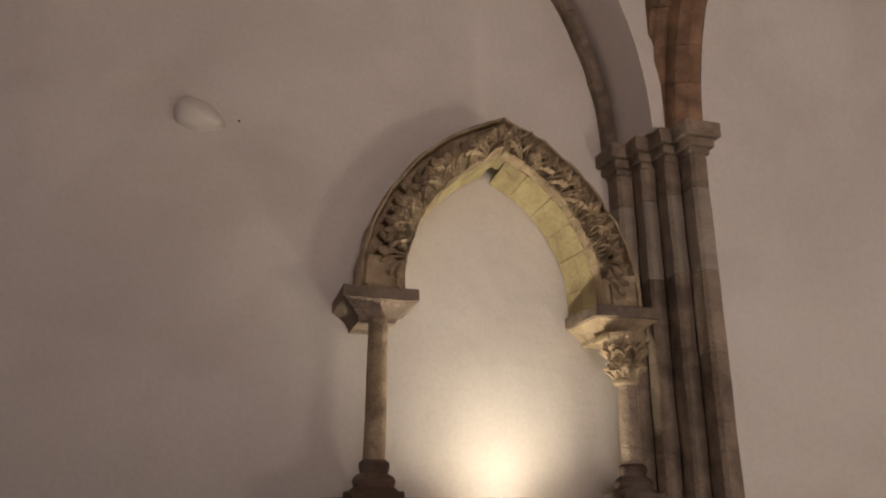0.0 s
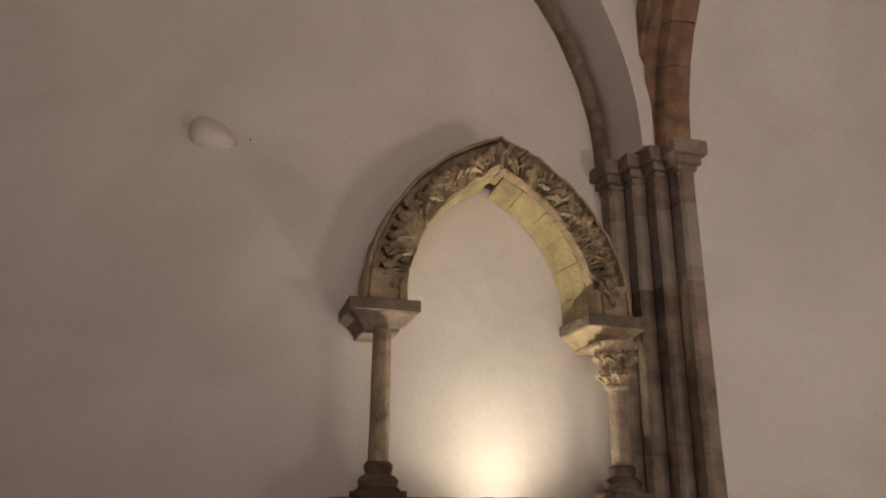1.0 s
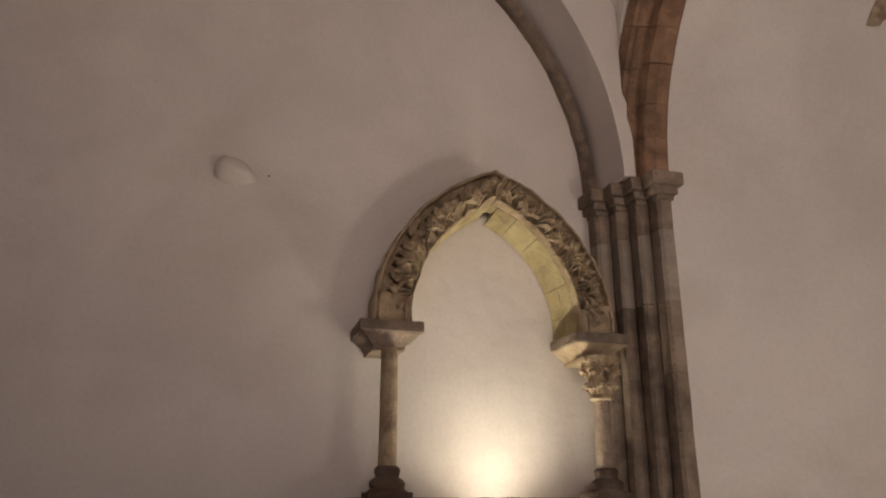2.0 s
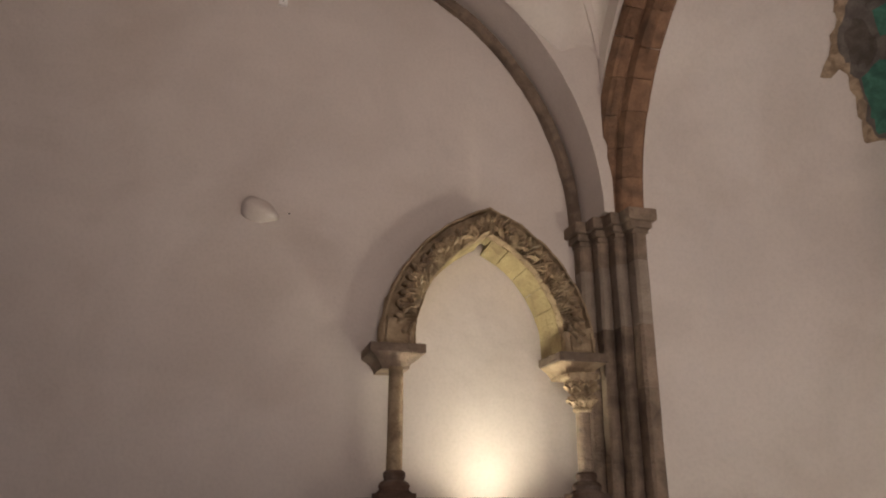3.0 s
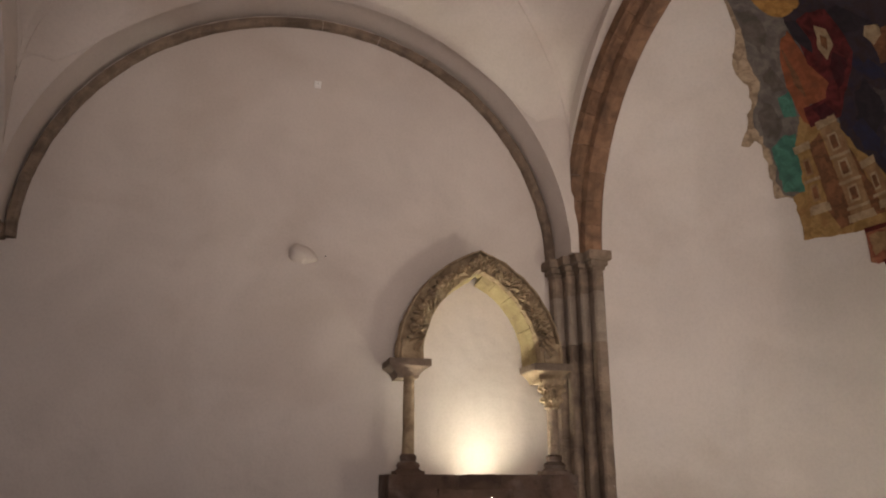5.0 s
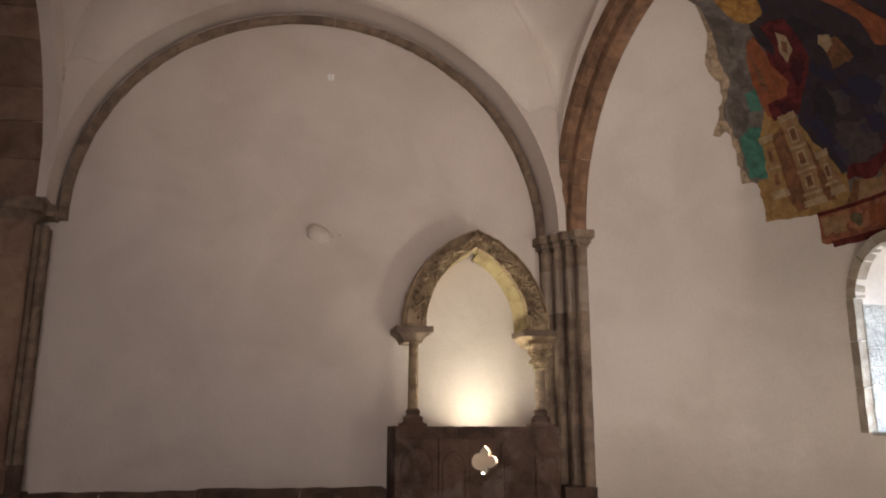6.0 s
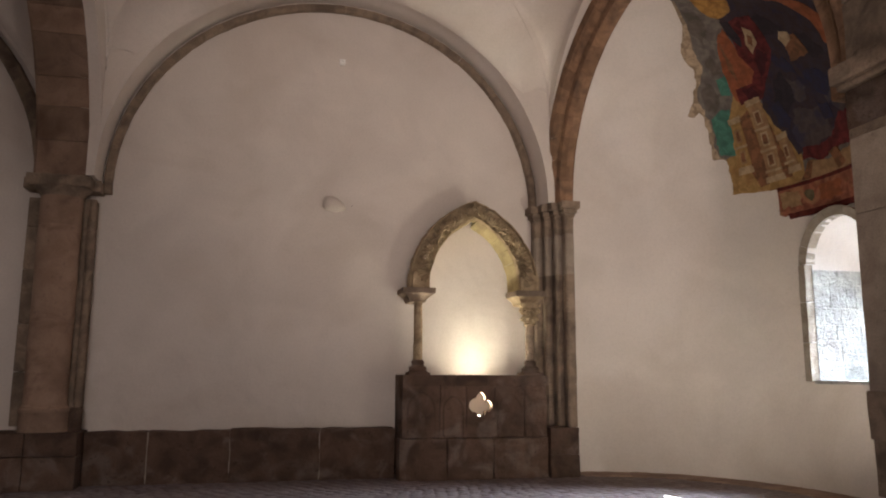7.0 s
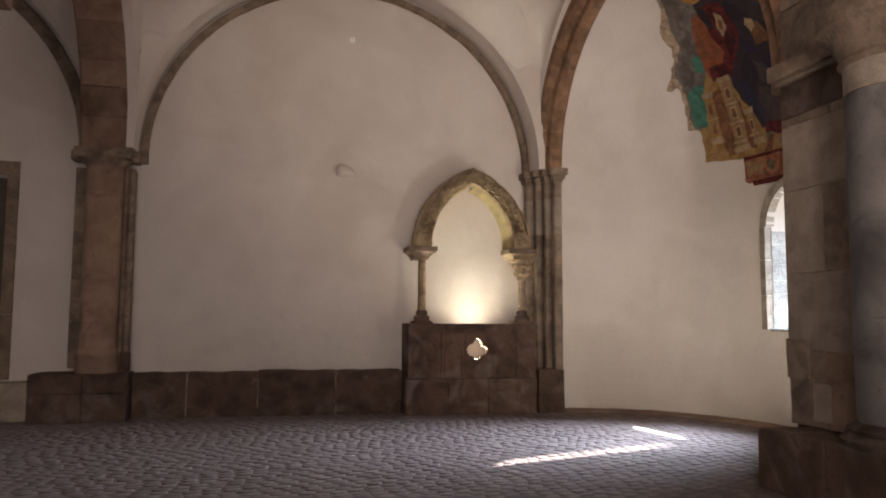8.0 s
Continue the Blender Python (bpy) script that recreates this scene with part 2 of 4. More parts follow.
# east wall with the chancel arch cut through it
wall_east = structure("wall_east", box(1.76, 1.98, -6.9, -0.002, SPRING, 8.6), PLASTER, "white-plastered wall above the chancel arch", "wall")
cut(wall_east, prism_x(arch_outline(ARCH_Y, 2.97, -0.5, SPRING, 40), 1.0, 2.6))
shear(wall_east)
structure("wall_nave", box(3.0, 3.4, -19.8, -5.8, -0.3, 8.6), PLASTER, "plain white-plastered wall closing the hall beyond the pier", "wall")

structure("wall_west", box(-13.1, -12.6, -19.8, 0.6, -0.3, 8.6), PLASTER, "plain white-plastered wall closing the hall", "wall")
wall_south = structure("wall_south", box(-13.1, 3.4, -20.4, -19.8, -0.3, 8.6), PLASTER, "plain white-plastered end wall closing the hall", "wall")
structure("roof_slab", box(-13.1, 3.4, -20.4, 0.6, 8.6, 8.9), PLASTER, "plain slab closing the hall above the vaults", "roof")


def vault(name, cx, cy, hx, hy, rise, n=26):
    """Groin vault of four webs that meet along the diagonals."""
    bm = bmesh.new()
    for turn in range(4):
        rows = []
        for j in range(n + 1):
            v = math.sin(math.pi / 2 * j / n)
            row = []
            for i in range(-n, n + 1):
                u = v * i / n
                z = SPRING + rise * math.sqrt(max(0.0, 1 - u * u))
                px, py = ((u, v), (v, u), (u, -v), (-v, u))[turn]
                row.append(bm.verts.new((cx + hx * px, cy + hy * py, z)))
            rows.append(row)
        for j in range(n):
            for i in range(2 * n):
                a, b, c, d = rows[j][i], rows[j][i + 1], rows[j + 1][i + 1], rows[j + 1][i]
                if j == 0:
                    if (c.co - d.co).length > 1e-5:
                        bm.faces.new((a, c, d))
                else:
                    bm.faces.new((a, b, c, d))
    ob = structure(name, bm, PLASTER, "white-plastered groin vault over the bay", "ceiling", True)
    sol = ob.modifiers.new("thickness", "SOLIDIFY")
    sol.thickness, sol.offset = 0.12, 0.0
    return ob


def stilted_vault(name, cx, cy, hx, hy, z0, top, edge_x, edge_y, n=26):
    """Groin vault on high springers, its webs twisting towards lower wall arches."""
    bm = bmesh.new()
    for turn in range(4):
        edge = edge_y if turn in (0, 2) else edge_x
        rows = []
        for j in range(n + 1):
            v = math.sin(math.pi / 2 * j / n)
            zc = z0 + (top - z0) * math.sqrt(max(0.0, 1 - v * v))
            zr = top + (edge - top) * v * v
            row = []
            for i in range(-n, n + 1):
                k = math.sin(math.pi / 2 * i / n)
                z = zc + (zr - zc) * math.sqrt(max(0.0, 1 - k * k))
                u = v * k
                if turn in (0, 2):
                    rise = 3.31 ** 2 - (cx + hx * u - RIB_X) ** 2
                    wall_arch = SPRING + 0.973 * math.sqrt(max(0.0, rise)) + 0.012
                    z += (max(z0, wall_arch) - z) * v ** 4 * (1 - abs(k) ** 8)
                px, py = ((u, v), (v, u), (u, -v), (-v, u))[turn]
                row.append(bm.verts.new((cx + hx * px, cy + hy * py, z)))
            rows.append(row)
        for j in range(n):
            for i in range(2 * n):
                a, b, c, d = rows[j][i], rows[j][i + 1], rows[j + 1][i + 1], rows[j + 1][i]
                bm.faces.new((a, c, d) if j == 0 else (a, b, c, d))
    bmesh.ops.remove_doubles(bm, verts=bm.verts, dist=0.0004)
    ob = structure(name, bm, PLASTER, "white-plastered groin vault on high springers", "ceiling")
    ob.data.polygons.foreach_set("use_smooth", [True] * len(ob.data.polygons))
    ob.data.set_sharp_from_angle(angle=radians(14))
    sol = ob.modifiers.new("thickness", "SOLIDIFY")
    sol.thickness, sol.offset = 0.08, 0.0
    return ob


stilted_vault("ceiling_1", -1.64, BAY_Y, 3.37, 2.72, 5.70, 7.9, 7.2, 7.42)


def cylinder_cut(along_x, cx, cy, r):
    pts = [(a, SPRING + (z - SPRING) * 0.973) for a, z in arch_outline(cy if along_x else cx, r, 3.0, SPRING, 64)]
    return prism_x(pts, cx - 3, cx + 3) if along_x else prism_y(pts, cy - 3, cy + 3)


# plastered wall arches between vault, ribs and arches
for nm, (xa, xb, ya, yb), cutter in (
        ("vault_band_north", (-5.135, 1.755, -0.60, -0.003), cylinder_cut(False, RIB_X, 0.0, 3.335)),
        ("vault_band_east", (1.69, 1.757, -6.2, -0.603), cylinder_cut(True, 1.5, ARCH_Y, 3.13)),
        ("vault_band_west", (-5.25, -4.99, -6.05, -0.603), cylinder_cut(True, -5.0, BAY_Y, 2.80))):
    cut(structure(nm, box(xa, xb, ya, yb, SPRING + 0.01, 8.4), PLASTER, "white-plastered wall arch carrying the vault", "wall arch"), cutter)
shear(bpy.data.objects["vault_band_east"], 1.72)
for i, (cx, cy) in enumerate(((BAY_X, -9.9), (BAY_X, -16.5), (-9.15, -3.3), (-9.15, -9.9), (-9.15, -16.5))):
    vault("ceiling_%d" % (i + 2), cx, cy, HALF + (0.9 if i == 0 else 0.4), HALF + 0.05, 3.2, 16)


def voussoirs(parent, name, section, centre, along, depth, radius, a0, a1, count, mat, seed=0, steps=3, gap=0.006, wear=0.004, label="", flat=1.0):
    """An arch of separate stones, with open joints, each a piece of its own."""
    rng = random.Random(seed)
    cuts_ = [0.0]
    for _ in range(count):
        cuts_.append(cuts_[-1] + rng.uniform(0.75, 1.25))
    total = cuts_[-1]
    made = []
    for i in range(count):
        b0, b1 = a0 + (a1 - a0) * cuts_[i] / total, a0 + (a1 - a0) * cuts_[i + 1] / total
        g = math.degrees(gap / 2 / radius)
        s = 1 if b1 > b0 else -1
        push = rng.uniform(-0.004, 0.004)
        bm = sweep([(x + push, y) for x, y in section], arc(centre, along, depth, radius, b0 + s * g, b1 - s * g, steps))
        for v in bm.verts:
            v.co.z = centre[2] + (v.co.z - centre[2]) * flat
            v.co += noise.noise_vector(v.co * 7 + Vector((seed, 0, 0))) * wear
        made.append(piece(name, bm, mat, parent, label))
    return made


# chancel arch: two stepped orders with chamfers
chancel = thing("chancel_arch", "two-order reddish stone arch opening to the apse", "arch", (1.9, APSE_Y, 0), kind="structure")
voussoirs(chancel, "outer_voussoir", [(0.0, -0.02), (0.05, -0.07), (0.07, -0.05), (0.10, -0.10), (0.26, -0.10), (0.28, -0.08), (0.28, 0.14), (0.0, 0.14)], (1.80, ARCH_Y, SPRING), (0, 1, 0), (1, 0, 0), 2.80, 0, 180, 24, RED_STONE, 3, 4)
voussoirs(chancel, "inner_voussoir", [(0.0, -0.03), (0.06, -0.10), (0.24, -0.10), (0.24, 0.12), (0.05, 0.12), (0.0, 0.07)], (1.90, ARCH_Y, SPRING), (0, 1, 0), (1, 0, 0), 2.61, 0, 180, 22, RED_STONE, 4, 4)
for stone in chancel.children:
    shear(stone)

# wall ribs of the niche bay and of the bay beside it
for cx, n, w in ((RIB_X, 15, 0.08), (-9.15, 12, 0.16)):
    rib = thing("wall_rib", "thin chamfered stone rib following the vault on the wall", "rib", (cx, -0.05, SPRING), kind="structure")
    voussoirs(rib, "rib_stone", [(-0.04, -0.02), (-0.02, -0.055), (w - 0.025, -0.055), (w, -0.02), (w, 0.05), (-0.04, 0.05)], (cx + 0.012, -0.05, SPRING - 0.02), (1, 0, 0), (0, 1, 0), 3.245, -1, 182, n, STONE, 5 + n, 8, wear=0.009, flat=0.965)

# transverse arch over the wall pier
cross = thing("transverse_arch", "broad reddish stone arch band between two vault bays", "arch", (-5.5, BAY_Y, SPRING), kind="structure")
voussoirs(cross, "arch_block", [(0.0, -0.26), (0.04, -0.30), (0.5, -0.30), (0.5, 0.38), (0.0, 0.38)], (-5.52, BAY_Y, SPRING), (0, 1, 0), (1, 0, 0), 2.76, 0, 180, 18, WARM_STONE, 9, 3, gap=0.008, wear=0.007, flat=0.973)

# ---- compound pier between niche wall and apse ----
pier = thing("compound_pier", "stepped stone pier of clustered shafts with moulded capitals", "pier", (1.8, -0.4, 0), kind="structure")
piece("core", prism([(1.57, 0.0), (1.57, -0.10), (1.70, -0.10), (1.70, -0.27), (1.79, -0.27), (1.79, -0.44), (1.89, -0.44), (1.89, -0.62), (2.02, -0.62), (2.02, 0.0)], 0.7, SPRING), STONE, pier)
SHAFTS = [(1.63, -0.12, 0.08), (1.735, -0.30, 0.066), (1.84, -0.475, 0.068), (1.945, -0.655, 0.074)]
rng = random.Random(11)
for sx, sy, r in SHAFTS:
    z = 0.72
    while z < 3.93:
        z1 = min(3.95, z + rng.uniform(0.42, 0.75))
        if 2.75 < z1 < 3.3:
            z1 = 3.05
        elif 3.3 <= z1 < 3.85:
            z1 = 3.68
        elif 3.95 - z1 < 0.2:
            z1 = 3.95
        w, c = r * 0.98, r * 0.62
        bm = prism([(sx - w, sy - c), (sx - c, sy - w), (sx + c, sy - w), (sx + w, sy - c), (sx + w, sy + w), (sx - w, sy + w)], z + 0.002, z1 - 0.002)
        rough(bm, 0.16, 0.006, 5.0, sx)
        piece("shaft_block", bm, PALE_BROWN if 3.05 < (z + z1) / 2 < 3.62 else STONE, pier)
        z = z1
    w = r * 1.15
    cap = bmesh.new()
    for (g, za, zb) in ((0.0, 3.95, 4.0), (0.03, 4.0, 4.07), (0.07, 4.07, 4.19)):
        box(sx - w - g, sx + w + g, sy - w - g, sy + w + g, za, zb, 0.015, cap)
    piece("capital", rough(cap, 0.2, 0.004, 8, sx), STONE, pier)
piece("base_block", rough(box(1.565, 2.02, -0.74, 0.0, 0.33, 0.72, 0.012), 0.1, 0.012), DARK_STONE, pier)
piece("base_block", rough(box(1.56, 2.025, -0.745, 0.0, -0.02, 0.328, 0.012), 0.1, 0.012, seed=2), DARK_STONE, pier)

# ---- wall pier with half column ----
wp = thing("wall_pier", "stone wall pier with a thick half column and capital", "pier", (-5.5, -0.3, 0), kind="structure")
for i, (za, zb) in enumerate(((0.78, 1.5), (1.5, 2.15), (2.15, 2.9), (2.9, 3.5), (3.5, 3.92))):
    piece("core_block", rough(box(-5.92, -5.05, -0.22, 0.0, za + 0.004, zb - 0.004, 0.012), 0.2, 0.005, seed=i), STONE, wp)
    piece("column_drum", rough(lathe([(0.275, za + 0.001), (0.275, zb - 0.001)], -5.47, -0.30, 24), 0.25, 0.006, 4, i), WARM_STONE, wp, "", True)
    piece("corner_shaft", rough(lathe([(0.05, za), (0.05, zb)], -5.08, -0.22, 10), 0.3, 0.004, 4, i), STONE, wp, "", True)
piece("column_base", lathe([(0.31, 0.71), (0.31, 0.96), (0.325, 0.98), (0.32, 1.01), (0.295, 1.03), (0.295, 1.05), (0.278, 1.07)], -5.47, -0.30, 24), WARM_STONE, wp, "", True)
for sx, sy in ((-5.08, -0.22), (-5.16, -0.24)):
    piece("shaft_base", lathe([(0.07, 0.71), (0.07, 0.94), (0.08, 0.97), (0.075, 1.0), (0.05, 1.03)], sx, sy, 12), DARK_STONE, wp, "", True)
piece("corner_shaft", rough(lathe([(0.042, 0.93), (0.042, 3.92)], -5.165, -0.235, 10), 0.3, 0.004, 4, 9), STONE, wp, "", True)
cap = bmesh.new()
box(-5.98, -4.98, -0.34, 0.0, 4.02, 4.18, 0.02, cap)
box(-5.88, -5.06, -0.62, -0.1, 4.02, 4.18, 0.02, cap)
piece("capital", rough(cap, 0.12, 0.003), STONE, wp)
piece("capital_bell", lathe([(0.275, 3.9), (0.29, 3.93), (0.30, 3.95), (0.38, 4.02)], -5.47, -0.30, 24), STONE, wp, "", True)
for i, (xa, xb) in enumerate(((-6.35, -5.6), (-5.595, -4.97))):
    for za, zb in ((-0.02, 0.42), (0.423, 0.72)):
        piece("plinth_block", rough(box(xa, xb, -0.66, 0.0, za, zb, 0.02), 0.13, 0.009, seed=i + za), DARK_STONE, wp)

# ---- pier between chancel and nave ----
rp = thing("nave_pier", "massive ashlar pier with an attached grey half column", "pier", (2.6, -7.4, 0), kind="structure")
rng = random.Random(5)
z = 0.56
while z < 3.6:
    z1 = min(3.62, z + rng.uniform(0.5, 0.85))
    ysplit = rng.uniform(-7.1, -6.75)
    for ya, yb in ((-7.7, ysplit - 0.0015), (ysplit + 0.0015, -6.32)):
        piece("ashlar", rough(box(2.18, 3.0, ya, yb, z + 0.001, z1 - 0.001, 0.008), 0.14, 0.008, 5, z), (PALE_BROWN if z > 1.0 else WARM_STONE) if rng.random() < 0.8 else STONE, rp)
    z = z1
piece("core", box(2.22, 2.98, -7.68, -6.36, 0.5, 4.2), DARK_STONE, rp)
piece("repair_block", rough(box(2.155, 2.3, -6.62, -6.305, 1.005, 1.39, 0.012), 0.08, 0.01, 7, 3.0), STONE, rp)
piece("repair_block", rough(box(2.160, 2.3, -6.90, -6.66, 0.62, 0.98, 0.012), 0.08, 0.01, 7, 5.0), PALE_BROWN, rp)
# added filler block, hides the bright wedge behind the arch leg from the camera
piece("springer", rough(box(2.56, 3.3, -6.95, -6.12, 4.19, 6.9, 0.03), 0.3, 0.012), DARK_STONE, rp)
piece("impost", rough(box(2.32, 3.0, -6.3, -5.98, 4.0, 4.17, 0.03), 0.16, 0.006), RED_STONE, rp)
piece("impost", rough(box(2.38, 3.0, -6.3, -6.12, 3.70, 3.997, 0.03), 0.16, 0.006), DARK_STONE, rp)
for za, zb, g in ((3.62, 3.97, 0.005), (3.97, 4.03, 0.05), (4.03, 4.2, 0.09)):
    piece("impost", rough(box(2.18 - g, 3.0, -7.7, -6.32 + g, za, zb - 0.003, 0.02), 0.16, 0.006, seed=za), STONE if za > 3.9 else DARK_STONE, rp)
for i, (za, zb) in enumerate(((0.72, 1.6), (1.6, 2.4), (2.4, 3.5), (3.5, 3.75))):
    piece("column_drum", rough(lathe([(0.44, za + 0.002), (0.44, zb - 0.002)], 2.25, -7.78, 32), 0.25, 0.006, 4, i), GREY_SHAFT if i < 3 else PALE_STONE, rp, "", True)
piece("column_base", lathe([(0.58, 0.55), (0.58, 0.6), (0.53, 0.64), (0.50, 0.65), (0.52, 0.69), (0.44, 0.74)], 2.25, -7.78, 32), DARK_STONE, rp, "", True)
piece("column_capital", lathe([(0.44, 3.74), (0.48, 3.78), (0.46, 3.82), (0.56, 4.02), (0.64, 4.06), (0.64, 4.22)], 2.25, -7.78, 32), STONE, rp, "", True)
for i, (ya, yb) in enumerate(((-7.4, -6.5), (-8.3, -7.405), (-9.0, -8.305))):
    piece("plinth_block", rough(box(1.66, 3.0, ya, yb, -0.02, 0.55, 0.03), 0.12, 0.014, 5, i), DARK_STONE, rp)
for za, zb in ((4.21, 4.75), (4.752, 5.3), (5.302, 6.0), (6.002, 6.9), (6.902, 8.5)):
    piece("upper_block", rough(box(2.18, 3.0, -9.0, -6.36, za, zb, 0.012), 0.3, 0.01, 5, za), STONE, rp)

# ---- bench along the niche wall ----
bench = thing("stone_bench", "low dark weathered stone bench course along the wall", "bench", (-2.8, -0.15, 0))
rng = random.Random(8)
x = -4.965
while x < -0.72:
    x1 = min(-0.70, x + rng.uniform(0.7, 1.25))
    if -0.70 - x1 < 0.25:
        x1 = -0.70
    piece("bench_block", rough(box(x + 0.002, x1 - 0.002, -0.30 + rng.uniform(-0.012, 0.012), 0.0, -0.02, 0.71 + rng.uniform(-0.014, 0.014), 0.022), 0.07, 0.02, 5, x), DARK_STONE, bench)
    if x1 < -0.75:
        mortar = rough(box(x1 - 0.011, x1 + 0.011, -0.302, -0.02, 0.0, 0.685, 0.003), 0.05, 0.012, 9, x1)
        piece("mortar", mortar, PALE_BROWN, bench, "pale lime mortar joint")
    x = x1
structure("plinth_left", rough(box(-12.6, -6.36, -0.32, 0.0, -0.02, 0.58, 0.02), 0.3, 0.008), PALE_STONE, "pale stone step below the side doorway", "plinth")

# ---- niche: parapet, columns, carved arch ----
niche = thing("wall_niche", "gothic wall niche of carved stone, lit from behind its parapet", "niche", (0.46, -0.3, 0))
PX0, PX1, PF, PB = -0.66, 1.60, -0.62, -0.46
panels = [(-0.66, -0.10), (-0.095, 0.30), (0.305, 0.77), (0.775, 1.20), (1.205, 1.56)]
for i, (xa, xb) in enumerate(panels):
    bm = box(xa, xb, PF, PB, 0.58, 1.345, 0.008)
    ob = piece("parapet_panel", bm if i == 2 else rough(bm, 0.07, 0.016, 6, i), DARK_STONE, niche)
    if i == 2:
        hole = []
        lobes = ((-0.082, 0.0, 0.105), (0.092, -0.01, 0.082), (0.0, 0.105, 0.075), (0.0, -0.105, 0.068))
        for k in range(72):
            t = 2 * math.pi * k / 72
            c, sn = math.cos(t), math.sin(t)
            r = max(lx * c + lz * sn + math.sqrt(max(0.0, lr * lr - (lx * sn - lz * c) ** 2)) for lx, lz, lr in lobes)
            r += 0.02 * max(0.0, 1 - abs(t - math.pi / 2) / 0.2)
            hole.append((0.535 + r * c, 1.045 + r * sn))
        cut(ob, box(0.325, 0.745, -1.0, PF + 0.035, 0.80, 1.30))
        cut(ob, prism_y(hole, -1.0, 0.0))
        ob.name = "quatrefoil_panel"
# blind tracery in low relief on the panels
for xm, half in ((-0.38, 0.2), (0.10, 0.15), (0.99, 0.17), (1.38, 0.14)):
    for sg in (-1, 1):
        rows = arc((xm - sg * half * 0.35, PF - 0.004, 0.98), (sg, 0, 0), (0, 1, 0), half * 1.35, 0, 74, 8)
        piece("tracery", sweep([(-0.012, -0.008), (0.012, -0.008), (0.016, 0.012), (-0.016, 0.012)], rows), DARK_STONE, niche)
        piece("tracery", rough(box(xm + sg * half - 0.013, xm + sg * half + 0.013, PF - 0.012, PF + 0.01, 0.62, 0.98), 0.1, 0.003), DARK_STONE, niche)
for xa, xb in ((-0.66, 0.14), (0.145, 0.62), (0.625, 1.58)):
    piece("parapet_coping", rough(box(xa, xb, PF - 0.02, PB + 0.02, 1.325, 1.485, 0.012), 0.09, 0.009, 6, xa), DARK_STONE, niche)
for xa, xb in ((-0.70, 0.0), (0.005, 0.7), (0.705, 1.556)):
    piece("plinth_block", rough(box(xa, xb, -0.67, -0.40, -0.02, 0.575, 0.015), 0.09, 0.016, 6, xa + 3), DARK_STONE, niche)
piece("inner_ledge", rough(box(-0.49, 1.355, -0.45, 0.0, 0.66, 0.76, 0.01), 0.15, 0.005), PALE_STONE, niche)
piece("parapet_side", rough(box(-0.66, -0.50, PB + 0.005, 0.0, 0.0, 1.485, 0.01), 0.12, 0.006), DARK_STONE, niche)
piece("parapet_side", rough(box(1.36, 1.50, PB + 0.005, 0.0, 0.0, 1.485, 0.01), 0.12, 0.006, seed=4), DARK_STONE, niche)

CX, IMP, RO, OFF, RING = 0.50, 2.78, 1.46, 0.41, 0.325
for s, cxx in ((-1, -0.40), (1, 1.37)):
    y = -0.42
    bm = lathe([(0.15, 1.485), (0.15, 1.53), (0.125, 1.55), (0.135, 1.585), (0.12, 1.61), (0.085, 1.63), (0.095, 1.66), (0.095, 1.69), (0.072, 1.71)], cxx, y, 20)
    box(cxx - 0.16, cxx + 0.16, y - 0.16, y + 0.16, 1.485, 1.525, 0.01, bm)
    piece("column_base", rough(bm, 0.3, 0.004), DARK_STONE, niche, "", True)
    top = 2.585 if s < 0 else 2.25
    piece("column_shaft", rough(lathe([(0.070, 1.71), (0.068, 2.0), (0.064, top)], cxx, y, 18), 0.2, 0.004, 5, s), CARVED if s < 0 else STONE, niche, "", True)
    bm = bmesh.new()
    outline = lambda g: [(cxx - 0.17 - g, -0.44 - g), (cxx + 0.17 + g, -0.44 - g), (cxx + 0.17 + g, 0.02), (cxx - 0.17 - g, 0.02)]
    levels = [(-0.045, 2.575), (-0.04, 2.605), (-0.005, 2.65), (0.045, 2.685), (0.06, 2.695), (0.06, 2.71)]
    rings = [[bm.verts.new((px, py, zz)) for px, py in outline(g)] for g, zz in levels]
    for a, b in zip(rings, rings[1:]):
        for i in range(4):
            j = (i + 1) % 4
            bm.faces.new((a[i], a[j], b[j], b[i]))
    bm.faces.new(rings[0][::-1])
    bm.faces.new(rings[-1])
    piece("impost", rough(bm, 0.1, 0.006, 7, s), STONE if s < 0 else CARVED, niche)
    piece("impost_slab", rough(box(cxx - 0.25, cxx + 0.25, -0.525, 0.0, 2.70, 2.785, 0.008), 0.1, 0.007, 7, s), STONE, niche)
    if s > 0:
        bm = lathe([(0.075, 2.235), (0.092, 2.25), (0.092, 2.27), (0.075, 2.28), (0.085, 2.36), (0.125, 2.48), (0.165, 2.57), (0.165, 2.59)], cxx, y, 18)
        box(cxx - 0.165, cxx + 0.165, y - 0.07, y + 0.165, 2.545, 2.59, 0.01, bm)
        piece("leaf_capital", rough(bm, 0.1, 0.004), CARVED, niche, "", True)


def crown(r):
    """The angle at which a side of the pointed arch meets the other, r above its inner edge."""
    return math.degrees(math.acos(OFF / (RO - (RING - r) * 0.82)))


TOP = crown(RING * 0.5)


def pointed(r, s, a0, a1, n):
    """Rows along one side of the pointed arch, r above its inner edge; the ring thins towards the crown."""
    rows = []
    for o, outward, dep in arc((CX - s * OFF, 0.0, IMP), (s, 0, 0), (0, 1, 0), 0.0, a0, a1, n):
        a = math.degrees(math.asin(outward.z))
        k = 1 - 0.18 * min(1.0, a / TOP)
        rows.append((o + outward * (RO - (RING - r) * k), outward * k, dep))
    return rows


